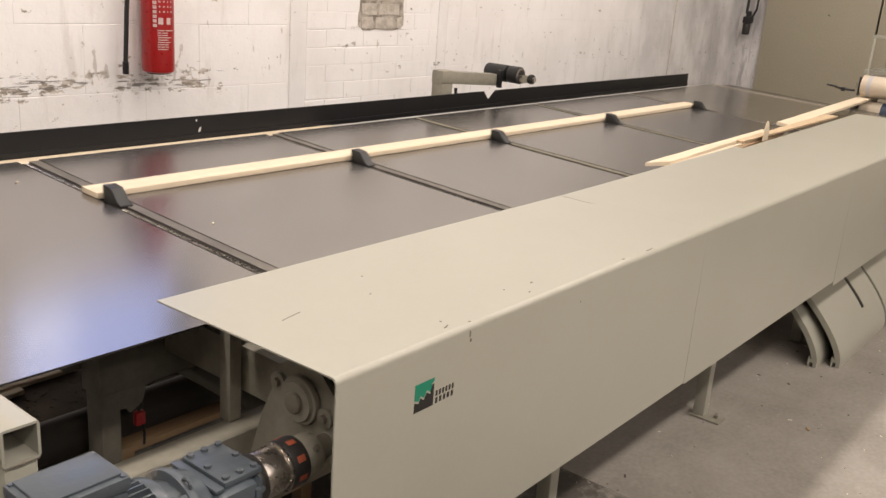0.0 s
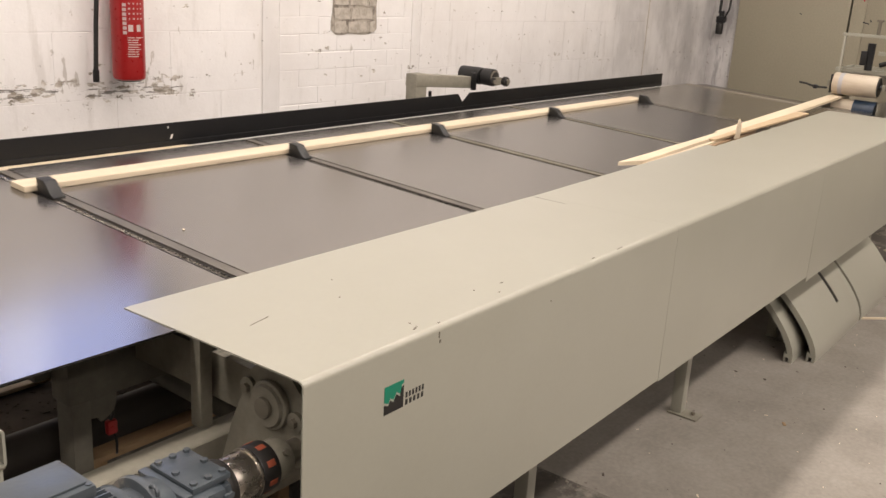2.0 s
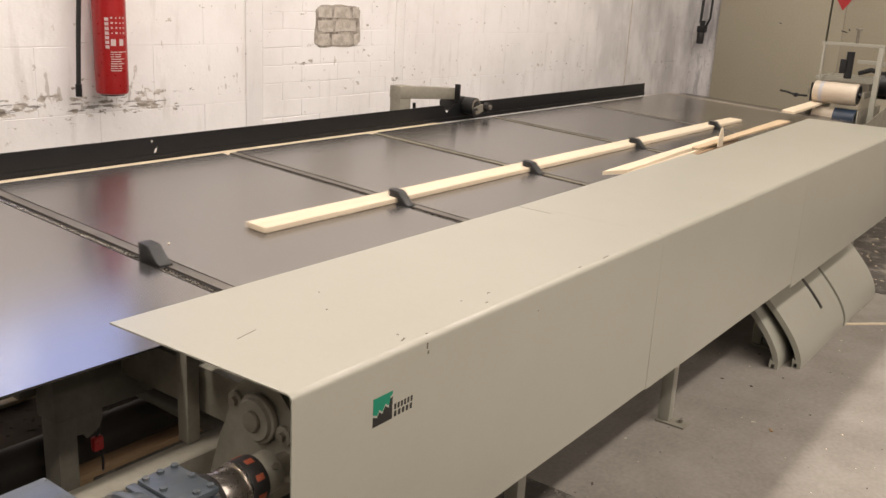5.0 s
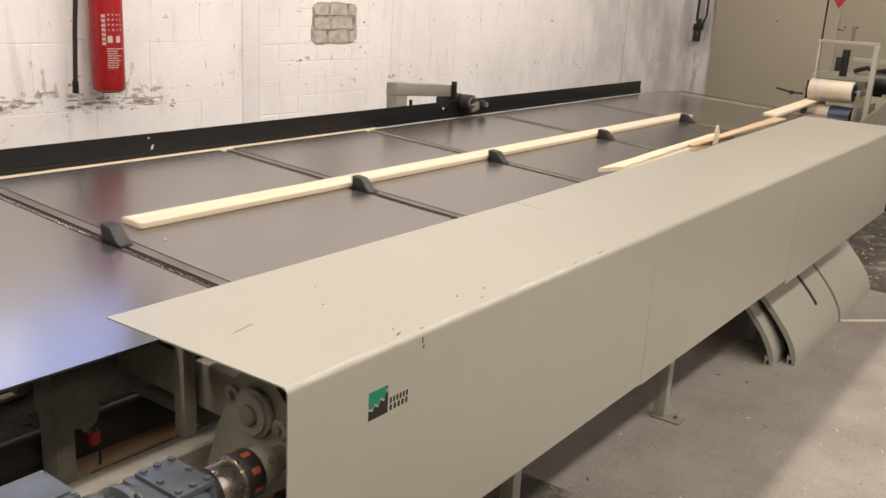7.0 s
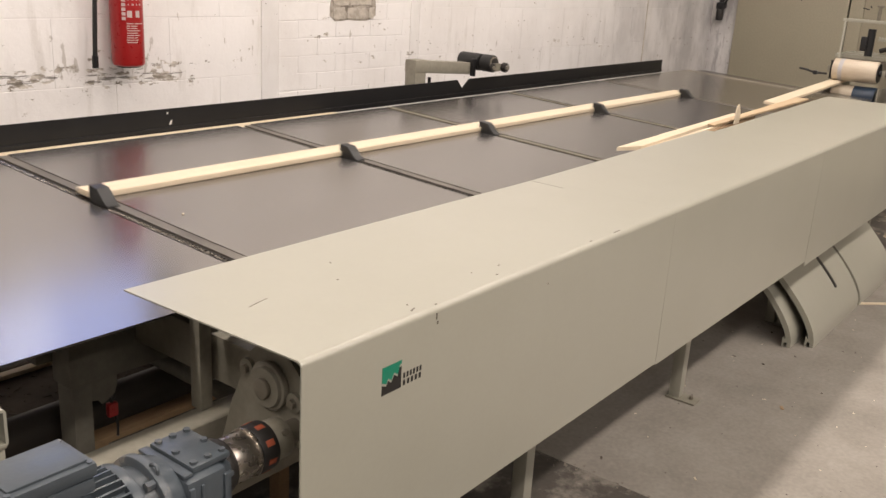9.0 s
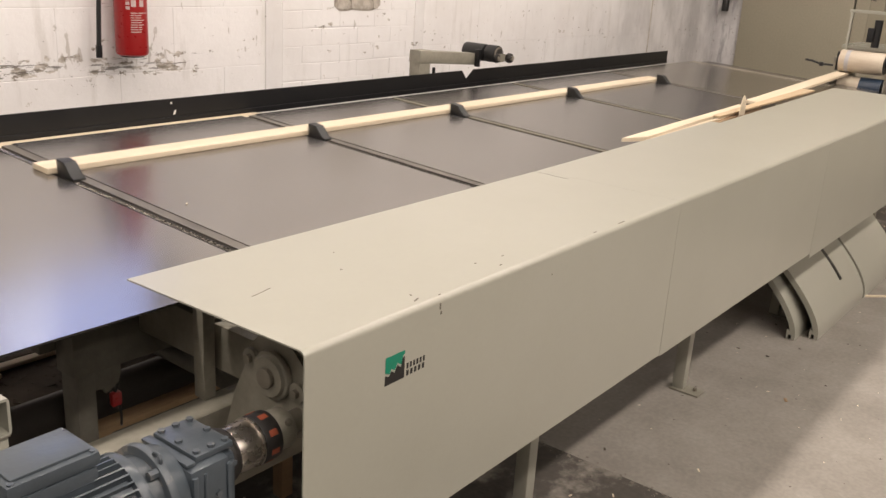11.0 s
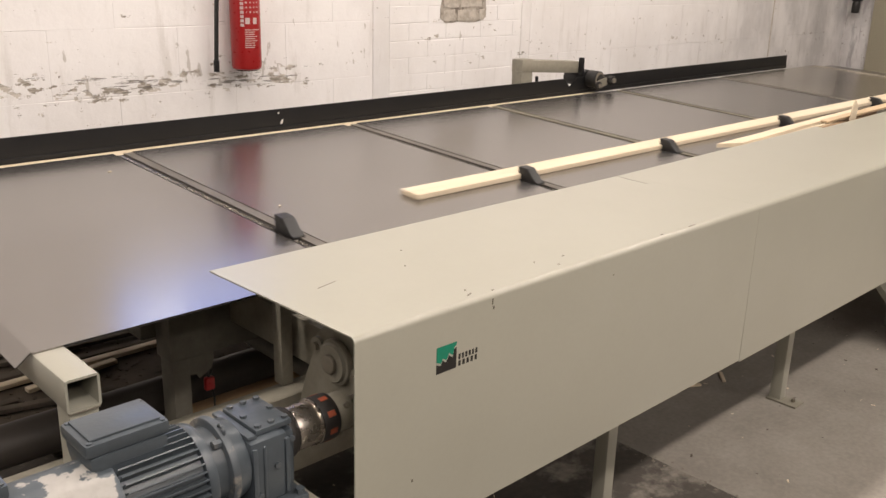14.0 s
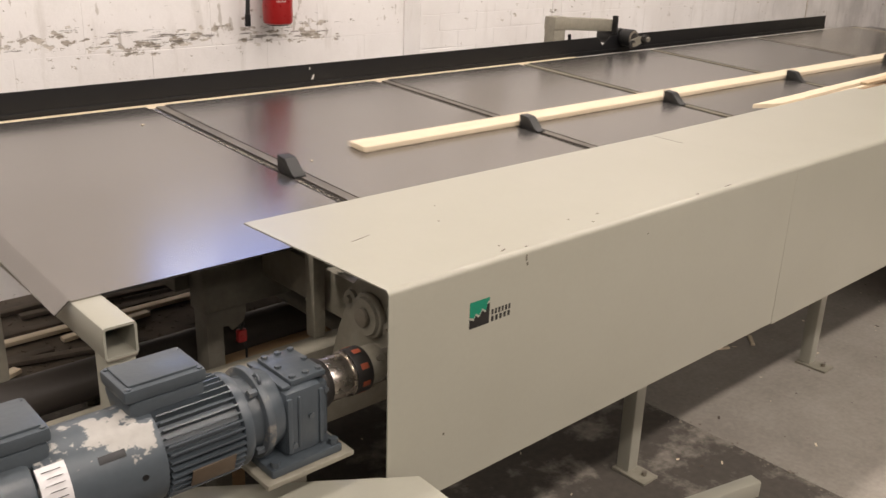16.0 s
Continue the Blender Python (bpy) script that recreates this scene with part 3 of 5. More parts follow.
tilt = Matrix.Translation((2.42, 1.84, 1.095)) @ pose(0, 0, 0, 0, 4.0, 0) @ Matrix.Translation((-2.42, -1.84, -1.095))
bm = square_tube(B(), (2.422, 1.80, 1.038), (2.862, 1.865, 1.095), 0)
bmesh.ops.transform(bm, matrix=tilt, verts=bm.verts[:])
part("tube_arm", bm, BEIGE_OLD, holder, "beige painted square tube")
part("post", box(B(), (2.42, 1.802, 0), (2.50, 1.863, 1.0945), 0.003), BEIGE_OLD, holder)
# black filler put inside the open tube as the shade of its end
part("open_end_dark", box(B(), (2.76, 1.8045, 1.0425), (2.845, 1.8605, 1.0905), m=tilt), BLACK, holder)
part("pivot_block", box(B(), (2.846, 1.774, 1.0), (2.862, 1.7995, 1.085), 0.003), BLACK, holder)
part("air_hose", pipe(B(), [(2.60, 1.86, 1.0), (2.61, 1.865, 0.93), (2.60, 1.87, 0.7)], 0.008), RUBBER, holder)

# ---- drive cover: details ----
GREEN = material("green_print", (0.0, 0.22, 0.13), 0.4, bump=0.0)
INK = material("black_print", (0.012, 0.011, 0.011), 0.4, bump=0.0)
SCRATCH = material("scratched_steel", (0.14, 0.12, 0.09), 0.5, 0.3, bump=0.0)
sign = thing("printed_emblem", "small green and black printed emblem with two lettering bars", "emblem", (0.21, -0.001, 0.83))
X0, X1, Z0, Z1 = 0.183, 0.2325, 0.828, 0.8795
zig = [(X0, 0.8515), (X0 + 0.011, 0.847), (X0 + 0.0155, 0.856), (X0 + 0.024, 0.850), (X0 + 0.031, 0.862), (X0 + 0.0405, 0.8555), (X0 + 0.044, 0.871), (X1, 0.8735)]
part("green_field", prism(B(), [(X0, Z1), *zig, (X1, Z1)], 1, -0.0006, 0.0), GREEN, sign, "green half")
part("black_field", prism(B(), [(X0, Z0), *[(a, b - 0.0045) for a, b in zig[:-1]], (X1, 0.8685), (X1, Z0)], 1, -0.0006, 0.0), INK, sign, "black half")
for z, count, step in ((0.8425, 6, 0.0088), (0.8290, 5, 0.0106)):
    for k in range(count):
        x = 0.2385 + k * step
        part("lettering_bar", box(B(), (x, -0.0006, z), (x + step * 0.52, 0.0, z + 0.0102)), INK, sign, "black bar in place of lettering")
bm = B()
rng = random.Random(2)
for x, y, ln, deg in ((0.285, 0.024, 0.016, 20), (0.295, 0.045, 0.005, 60), (0.335, 0.012, 0.006, 10), (0.55, 0.03, 0.006, 5), (0.60, 0.06, 0.007, 10), (0.52, 0.07, 0.004, 30), (0.30, 0.22, 0.004, 0), (0.115, 0.23, 0.05, 12), (1.30, 0.38, 0.11, 88), (0.9, 0.015, 0.01, 0), (1.02, 0.012, 0.03, 2), (0.36, 0.30, 0.004, 40)):
    thick = 0.0006 if ln > 0.03 else 0.0016
    box(bm, (-ln / 2, -thick, 0), (ln / 2, thick, 0.0005), m=pose(x, y, 0.95, 0, 0, deg))
for x, z, w, h in ((0.322, 0.928, 0.003, 0.012), (0.325, 0.918, 0.004, 0.006), (0.128, 0.632, 0.004, 0.005), (0.70, 0.90, 0.003, 0.003)):
    box(bm, (x, -0.0005, z), (x + w, 0.0, z + h))
tagged(part("scratches", bm, SCRATCH, cover, "scratches and chipped paint"), kind="stuff")


def leg(x, y, top):
    part("leg", box(B(), (x - 0.022, y - 0.022, 0.008), (x + 0.022, y + 0.022, top), 0.004), BEIGE, cover, "beige square steel leg")
    part("foot_plate", box(B(), (x - 0.034, y - 0.088, 0.0), (x + 0.034, y + 0.028, 0.008), 0.002), BEIGE_OLD, cover, "flat steel foot plate")
    part("foot_bolt", rod(B(), (x + 0.004, y - 0.060, 0.008), (x + 0.004, y - 0.060, 0.020), 0.008, sides=6), RAIL, cover)
    part("leg_clip", box(B(), (x + 0.0222, y - 0.012, 0.40), (x + 0.036, y + 0.010, 0.47), 0.003), BEIGE, cover)


for x in (1.12, 2.21, 3.28, 4.3):
    leg(x, 0.262, 0.90)
part("inner_rail", box(B(), (0.30, 0.24, 0.86), (4.43, 0.285, 0.90), 0.003), FRAME_SHADE, cover)
part("inner_bracket", box(B(), (1.10, 0.01, 0.903), (1.14, 0.42, 0.943), 0.003), BEIGE_OLD, cover)

# ---- drive unit under the open end ----
MOTOR = material("blue_grey_motor_paint", (0.066, 0.081, 0.095), 0.33, second=(0.048, 0.056, 0.063), scale=14, grain=90, bump=0.1)
MOTOR_WORN = material("worn_motor_flange", (0.075, 0.088, 0.10), 0.4, second=(0.30, 0.27, 0.23), scale=34, amount=0.7, low=0.55, high=0.68, bump=0.1)
COWL = material("worn_motor_cowl", (0.068, 0.083, 0.097), 0.42, second=(0.36, 0.345, 0.32), scale=5.5, amount=1.0, low=0.555, high=0.57, bump=0.05)
CHROME = material("bare_turned_steel", (0.55, 0.51, 0.46), 0.28, 0.95, second=(0.30, 0.24, 0.18), scale=14)
MY, MZ = 0.13, 0.74
gm = thing("gear_motor", "blue-grey geared electric motor with a terminal box and coupling", "gear motor", (-0.25, MY, 0.60))
body = part("motor_body", rod(B(), (-0.366, MY, MZ), (-0.239, MY, MZ), 0.068, sides=40), MOTOR, gm)
for k in range(40):
    a = 2 * math.pi * k / 40
    if 65 < math.degrees(a) < 115:
        continue
    m = Matrix.Translation((0, MY, MZ)) @ Matrix.Rotation(-a, 4, "X")
    part("cooling_fin", box(B(), (-0.364, 0.064, -0.0014), (-0.241, 0.082, 0.0014), m=m), MOTOR, body)
part("end_shield", rod(B(), (-0.2405, MY, MZ), (-0.222, MY, MZ), 0.079, sides=40, bevel=0.005), MOTOR, gm)
part("shield_neck", rod(B(), (-0.222, MY, MZ), (-0.199, MY, MZ), 0.060, 0.064, sides=40), MOTOR, gm)
part("flange_ring", rod(B(), (-0.199, MY, MZ), (-0.185, MY, MZ), 0.079, sides=40, bevel=0.003), MOTOR_WORN, gm, "round flange with worn bare edges")
part("adapter", rod(B(), (-0.185, MY, MZ), (-0.160, MY, MZ), 0.072, 0.066, sides=40), MOTOR, gm)
for deg in (35, 125, 215, 305):
    a = radians(deg)
    part("flange_bolt", rod(B(), (-0.213, MY + 0.069 * math.cos(a), MZ + 0.069 * math.sin(a)), (-0.199, MY + 0.069 * math.cos(a), MZ + 0.069 * math.sin(a)), 0.0072, sides=6), MOTOR_WORN, gm, "worn steel bolt")
part("cowl", rod(B(), (-0.545, MY, MZ), (-0.367, MY, MZ), 0.079, sides=48, bevel=0.004), COWL, gm, "blue-grey cowl with worn pale patches")
part("fan_end", rod(B(), (-0.76, MY, MZ), (-0.546, MY, MZ), 0.082, sides=48, bevel=0.012), MOTOR, gm)
part("vent_hole", box(B(), (-0.463, -0.0796, -0.006), (-0.424, -0.0780, 0.006), 0.0007, m=Matrix.Translation((0, MY, MZ)) @ Matrix.Rotation(radians(-38), 4, "X")), BLACK, gm)
part("drain_hole", rod(B(), (-0.405, MY - 0.0798, MZ + 0.006), (-0.405, MY - 0.07, MZ + 0.006), 0.005, sides=14), BLACK, gm)
part("name_plate", box(B(), (-0.335, -0.0848, -0.017), (-0.262, -0.0825, 0.017), 0.0008, m=Matrix.Translation((0, MY, MZ)) @ Matrix.Rotation(radians(18), 4, "X")), material("worn_brown_plate", (0.16, 0.12, 0.085), 0.5, 0.4, second=(0.09, 0.07, 0.05), scale=30), gm, "worn brown name plate")
STICKER = material("white_label", (0.72, 0.70, 0.70), 0.5, bump=0.0)
bm = B()
for k in range(6):
    a0, a1 = radians(128 + k * 7), radians(135 + k * 7)
    vs = [bm.verts.new((x, MY + r * math.cos(a), MZ + 0.0 - r * math.sin(a) * -1)) for r in (0.0796,) for x, a in ((-0.545, a0), (-0.505, a0), (-0.505, a1), (-0.545, a1))]
    bm.faces.new(vs)
part("type_label", bm, STICKER, gm, "white type label")
bm = B()
for k in range(5):
    a = radians(134 + k * 7)
    box(bm, (-0.538 + 0.004 * (k % 2), -0.0003, -0.0016), (-0.512, 0.0004, 0.0016), m=Matrix.Translation((0, MY + 0.0797 * math.cos(a), MZ + 0.0797 * math.sin(a))) @ Matrix.Rotation(a + math.pi / 2, 4, "X"))
part("label_print", bm, INK, gm)


def terminal_box(x0, x1, y0, y1, z0, z1):
    bm = box(B(), (x0 + 0.003, y0 - 0.006, z0), (x1 - 0.003, y1 - 0.002, z1 - 0.024), 0.013)
    for v in bm.verts:                    # the box narrows towards the motor
        if v.co.z < (z0 + z1) / 2 - 0.006:
            v.co.x += 0.004 if v.co.x < (x0 + x1) / 2 else -0.004
    t = part("terminal_box", bm, MOTOR, gm)
    bm = box(B(), (x0, y0 - 0.004, z1 - 0.026), (x1, y1, z1 - 0.004), 0.007)
    box(bm, (x0 + 0.010, y0 + 0.006, z1 - 0.0045), (x1 - 0.010, y1 - 0.008, z1), 0.002)
    part("box_lid", bm, MOTOR, t)
    for x in (x0 + 0.009, x1 - 0.009):
        for y in (y0 + 0.004, y1 - 0.009):
            part("lid_screw", rod(B(), (x, y, z1 - 0.005), (x, y, z1 - 0.0025), 0.0045, sides=10), MOTOR_WORN, t, "bare steel screw")


terminal_box(-0.403, -0.272, 0.110, 0.201, 0.790, 0.862)
terminal_box(-0.645, -0.512, 0.095, 0.200, 0.790, 0.856)
CASE_X0, CASE_X1, CASE_Y0 = -0.161, -0.086, 0.064
gear = part("gear_case", box(B(), (CASE_X0, CASE_Y0, 0.668), (CASE_X1, 0.194, 0.789), 0.014), MOTOR, gm)
part("gear_cover", box(B(), (-0.140, 0.080, 0.789), (-0.070, 0.186, 0.800), 0.004), MOTOR, gear)
part("case_shoulder", box(B(), (-0.158, 0.076, 0.789), (-0.1415, 0.190, 0.7955), 0.003), MOTOR, gear)
part("case_end", box(B(), (CASE_X1, 0.078, 0.672), (-0.066, 0.184, 0.782), 0.012), MOTOR, gear)
for x in (-0.131, -0.105, -0.079):
    for y in (0.090, 0.133, 0.176):
        if (x, y) != (-0.105, 0.133):
            part("cover_bolt", rod(B(), (x, y, 0.800), (x, y, 0.8045), 0.0058, sides=6), MOTOR_WORN, gear, "worn bolt head")
for x, w, z0 in ((-0.158, 0.010, 0.676), (-0.138, 0.006, 0.682), (-0.096, 0.009, 0.676)):
    part("case_rib", box(B(), (x, CASE_Y0 - 0.003, z0), (x + w, CASE_Y0 + 0.004, 0.778), 0.003), MOTOR, gear)
for x, z in ((-0.112, 0.735), (-0.146, 0.69), (-0.075, 0.765)):
    part("case_bolt", rod(B(), (x, CASE_Y0 - 0.004 if x < -0.09 else 0.072, z), (x, CASE_Y0 + 0.016, z), 0.0055, sides=6), MOTOR_WORN, gear, "worn bolt head")
EYE = [(-0.191, 0.100 + 0.009 * math.cos(radians(d)), 0.812 + 0.009 * math.sin(radians(d))) for d in range(-90, 271, 36)]
part("eye_bolt", pipe(B(), EYE, 0.003, 8), MOTOR_WORN, gear, "worn lifting eye")
part("output_neck", rod(B(), (-0.0665, MY, MZ + 0.006), (-0.052, MY, MZ + 0.006), 0.046, sides=36, bevel=0.003), DARK, gear)
part("gear_foot", box(B(), (-0.200, 0.046, 0.6545), (-0.062, 0.205, 0.6695), 0.004), MOTOR, gear)
for x in (-0.188, -0.074):
    part("foot_bolt", rod(B(), (x, 0.056, 0.6695), (x, 0.056, 0.680), 0.008, sides=6), MOTOR, gear)
cz = MZ + 0.006
ORANGE = material("orange_rubber_insert", (0.33, 0.075, 0.032), 0.55, second=(0.14, 0.04, 0.025), scale=25)
coup = part("coupling", rod(B(), (-0.052, MY, cz), (0.004, MY, cz), 0.040, sides=40, bevel=0.003), CHROME, gm, "bare steel coupling sleeve")
part("coupling_ring", rod(B(), (-0.051, MY, cz), (-0.046, MY, cz), 0.0415, sides=40), DARK, coup)
part("coupling_ring", rod(B(), (-0.001, MY, cz), (0.0035, MY, cz), 0.0425, sides=40, bevel=0.001), CHROME, coup)
spider = part("coupling_insert", rod(B(), (0.0042, MY, cz), (0.040, MY, cz), 0.0425, sides=40, bevel=0.003), DARK, coup, "dark coupling ring with orange rubber windows")
for k in range(8):
    m = Matrix.Translation((0, MY, cz)) @ Matrix.Rotation(radians(45 * k + 12), 4, "X")
    part("rubber_window", box(B(), (0.015, -0.0055, 0.0395), (0.031, 0.0055, 0.0431), 0.001, m=m), ORANGE, spider, "orange rubber")
part("coupling_hub", rod(B(), (0.0405, MY, cz), (0.078, MY, cz), 0.036, sides=36, bevel=0.006), BEIGE_OLD, coup)
for deg in (20, 140, 260):
    a = radians(deg)
    part("set_screw", rod(B(), (0.060, MY + 0.03 * math.cos(a), cz + 0.03 * math.sin(a)), (0.060, MY + 0.043 * math.cos(a), cz + 0.043 * math.sin(a)), 0.006, sides=6), RAIL, coup)
part("shaft", rod(B(), (0.078, MY, cz), (1.1, MY, cz), 0.02), RAIL, coup)
mount = thing("motor_mount", "beige welded bracket that carries the motor", "bracket", (-0.1, 0.2, 0))
part("mount_plate", box(B(), (-0.215, 0.035, 0.645), (-0.045, 0.394, 0.654), 0.002), BEIGE_OLD, mount)
part("mount_post", box(B(), (-0.03, 0.30, 0), (0.03, 0.394, 0.644), 0.004), BEIGE_OLD, mount)
part("mount_brace", box(B(), (0.031, 0.345, 0.50), (0.40, 0.385, 0.55), 0.003), BEIGE_OLD, mount)

# ---- frame under the table ----
under = thing("conveyor_frame", "beige steel frame with legs, beams and bearing plates under the conveyor", "machine frame", (2.0, 1.0, 0))
part("side_beam", box(B(), (-1.0, 0.395, 0.585), (4.4, 0.462, 0.648), 0.004), BEIGE_OLD, under)
part("short_post", box(B(), (0.150, 0.442, 0.649), (0.179, 0.474, 0.846), 0.003), BEIGE_OLD, under)
bm = prism(B(), [(0.10, 0.72), (0.27, 0.649), (0.33, 0.649), (0.30, 0.74), (0.272, 0.80), (0.262, 0.84), (0.235, 0.868), (0.19, 0.878), (0.145, 0.868), (0.115, 0.84), (0.105, 0.80)], 0, 0.112, 0.120)
plate = part("bearing_plate", bm, BEIGE_OLD, under)
part("flange_bearing", rod(B(), (0.098, 0.19, 0.81), (0.112, 0.19, 0.81), 0.045, sides=40, bevel=0.004), BEIGE_OLD, plate)
part("bearing_ring", rod(B(), (0.092, 0.19, 0.81), (0.098, 0.19, 0.81), 0.036, 0.039, sides=36), BEIGE_OLD, plate)
part("bearing_cap", rod(B(), (0.083, 0.19, 0.81), (0.093, 0.19, 0.81), 0.019, sides=24, bevel=0.003), RAIL, plate)
for dy, dz in ((0.060, 0.013), (-0.060, -0.013)):
    part("bearing_ear", rod(B(), (0.104, 0.19 + dy, 0.81 + dz), (0.112, 0.19 + dy, 0.81 + dz), 0.018, sides=20), BEIGE_OLD, plate)
    part("bearing_bolt", rod(B(), (0.096, 0.19 + dy, 0.81 + dz), (0.104, 0.19 + dy, 0.81 + dz), 0.009, sides=6), RAIL, plate)
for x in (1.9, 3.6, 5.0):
    part("cross_beam", box(B(), (x - 0.04, 0.48, 0.68), (x + 0.04, 1.85, 0.79), 0.004), FRAME_SHADE, under)
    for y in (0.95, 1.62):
        part("frame_leg", box(B(), (x - 0.045, y - 0.045, 0), (x + 0.045, y + 0.045, 0.68), 0.004), FRAME_SHADE, under)
part("end_beam", box(B(), (0.034, 0.72, 0.637), (0.42, 0.79, 0.818), 0.005), FRAME_SHADE, under, "deep steel beam, its paint darkened for shade")
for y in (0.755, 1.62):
    part("frame_leg", box(B(), (0.040, y - 0.030, 0), (0.084, y + 0.030, 0.636), 0.004), FRAME_SHADE, under)
# the lit beam keeps the paler paint, without the shade in it
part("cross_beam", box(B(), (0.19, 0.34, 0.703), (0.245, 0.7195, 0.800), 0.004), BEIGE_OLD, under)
part("cross_beam", box(B(), (0.0, 0.7905, 0.68), (0.08, 1.69, 0.79), 0.004), FRAME_SHADE, under)
part("side_plate", box(B(), (0.2455, 0.33, 0.67), (0.9, 0.345, 0.80), 0.003), FRAME_SHADE, under)
part("fence_beam", box(B(), (-7.0, 1.70, 0.80), (5.0, 1.76, 0.879), 0.003), BEIGE_OLD, under)
for x in (-6.5, -3.5, -1.2):
    part("fence_leg", box(B(), (x - 0.04, 1.70, 0), (x + 0.04, 1.76, 0.80), 0.003), BEIGE_OLD, under)
part("gusset", prism(B(), [(0.085, 0.6365), (0.150, 0.6365), (0.150, 0.61), (0.143, 0.59), (0.125, 0.578), (0.112, 0.572), (0.104, 0.585), (0.085, 0.588)], 1, 0.735, 0.745), FRAME_SHADE, under)
ROLLER = material("dusty_dark_roller", (0.055, 0.047, 0.040), 0.5, 0.1, second=(0.035, 0.03, 0.026), scale=8)
for y, z, r in ((0.93, 0.452, 0.05), (0.845, 0.34, 0.045)):
    part("long_roller", rod(B(), (-1.6, y, z), (1.4, y, z), r, sides=24), ROLLER, under, "dark long roller")
part("cross_shaft", rod(B(), (0.30, 0.92, 0.60), (0.30, 0.47, 0.595), 0.019), FRAME_SHADE, under)
part("return_shaft", rod(B(), (0.12, 0.19, 0.81), (4.4, 0.19, 0.81), 0.018), RAIL, under)
for c in CHAINS:
    part("sprocket", rod(B(), (c - 0.012, 0.19, 0.81), (c - 0.004, 0.19, 0.81), 0.045, sides=24), DARK, under)
# the square tube that holds the sheet's end
stand = thing("tube_stand", "pale square tube stand with an open end under the sheet corner", "stand", (-0.315, 0.35, 0))
part("cross_tube", square_tube(B(), (-0.345, 0.326, 0.800), (-0.286, 0.95, 0.861), 1, 0.0045, 0.006), BEIGE, stand, "pale beige square tube, open at its end")
part("upright_tube", box(B(), (-0.341, 0.33, 0.0), (-0.290, 0.385, 0.7995), 0.004), BEIGE, stand)
part("weld_bead", pipe(B(), [(-0.342, 0.329, 0.799), (-0.315, 0.327, 0.7985), (-0.289, 0.329, 0.799)], 0.003, 6), RAIL, stand)
lip = part("folded_lip", prism(B(), [(TABLE_X0 - 0.001, 0.0), (TABLE_X0 - 0.028, -0.022), (TABLE_X0 - 0.030, -0.020), (TABLE_X0 - 0.001, 0.003)], 1, 0.0, 1.0), STEEL, table, "worn edge folded down at the sheet's end")
for v in lip.data.vertices:
    y = EDGE_Y + (FAR_Y - EDGE_Y) * (v.co.y + 1.07)
    v.co.y, v.co.z = y - 1.07, v.co.z + table_z(y)

# clutter seen under the sheet
DUSTY = material("dusty_dark_wood", (0.125, 0.098, 0.073), 0.85, second=(0.06, 0.05, 0.04), scale=9, amount=0.9)
rng = random.Random(5)
PALE = {"pale": (WOOD, 0.015), "dusty": (DUSTY, 0.014)}
for x, y, z, ln, yaw, tone in ((-0.30, 1.345, 0.404, 1.25, 0.3, "pale"), (-0.42, 1.40, 0.404, 1.5, -1.2, "dusty"), (-0.36, 1.13, 0.405, 0.22, 24, "pale"), (0.02, 1.29, 0.404, 0.26, 6, "pale"),
                               (-0.7, 1.22, 0.404, 1.1, 2.0, "dusty"), (-0.2, 1.55, 0.404, 1.3, 1.0, "dusty"), (0.25, 1.47, 0.404, 0.8, -4, "dusty"), (-0.1, 1.18, 0.404, 0.35, -14, "dusty")):
    mat_, half = PALE[tone]
    s = solid("waste_strip", box(B(), (-ln / 2, -half * rng.uniform(0.6, 1.0), -0.006), (ln / 2, half, 0.006), 0.001), mat_, f"{tone} split waste strip of wood under the conveyor", "wood strip", group="waste strips")
    s.matrix_basis = pose(x, y, z, 0, rng.uniform(-0.3, 0.3), yaw)
bm = B()
for i in range(1400):
    a = rng.uniform(0.0015, 0.0075)
    box(bm, (-a * rng.uniform(0.6, 2.2), -a * 0.5, 0), (a, a * 0.5, a * 0.5), m=pose(rng.uniform(-1.2, 1.0), rng.uniform(1.07, 1.66), 0.389, rng.uniform(-20, 20), rng.uniform(-20, 20), rng.uniform(0, 360)))
solid("bark_litter", bm, DUSTY, "brown bark and wood litter on the waste shelf", "litter", "stuff")
tray = solid("waste_tray", box(B(), (-2.2, 1.05, 0.36), (1.2, 1.68, 0.39), 0.004), DUSTY, "dusty brown shelf full of wood waste under the conveyor", "shelf")
for x in (-2.0, 1.1):
    for y in (1.08, 1.6):
        part("shelf_leg", box(B(), (x, y, 0), (x + 0.05, y + 0.05, 0.359)), WOOD_BROWN, tray)
hook = thing("red_shackle", "small red hook hanging on a wire from the beam", "hook", (0.143, 0.75, 0.53))
part("hook_body", box(B(), (0.131, 0.742, 0.527), (0.155, 0.758, 0.560), 0.005), RED, hook, "red painted hook block")
part("hook_loop", pipe(B(), [(0.143, 0.75, 0.560), (0.136, 0.75, 0.575), (0.143, 0.75, 0.588), (0.150, 0.75, 0.575), (0.143, 0.75, 0.562)], 0.0035), DARK, hook)
part("wire", rod(B(), (0.143, 0.75, 0.588), (0.143, 0.75, 0.637), 0.003, sides=6), DARK, hook)
part("cable", pipe(B(), [(0.150, 0.75, 0.529), (0.156, 0.752, 0.50), (0.160, 0.76, 0.47), (0.172, 0.78, 0.455)], 0.003), RUBBER, hook)
plank = solid("brown_plank", box(B(), (0.10, 0.792, 0.436), (0.75, 0.842, 0.452), 0.002), WOOD_BROWN, "brown wooden plank lying under the conveyor", "plank")
for x in (0.12, 0.68):
    part("plank_block", box(B(), (x, 0.80, 0), (x + 0.04, 0.84, 0.4355), 0.002), WOOD_BROWN, plank)
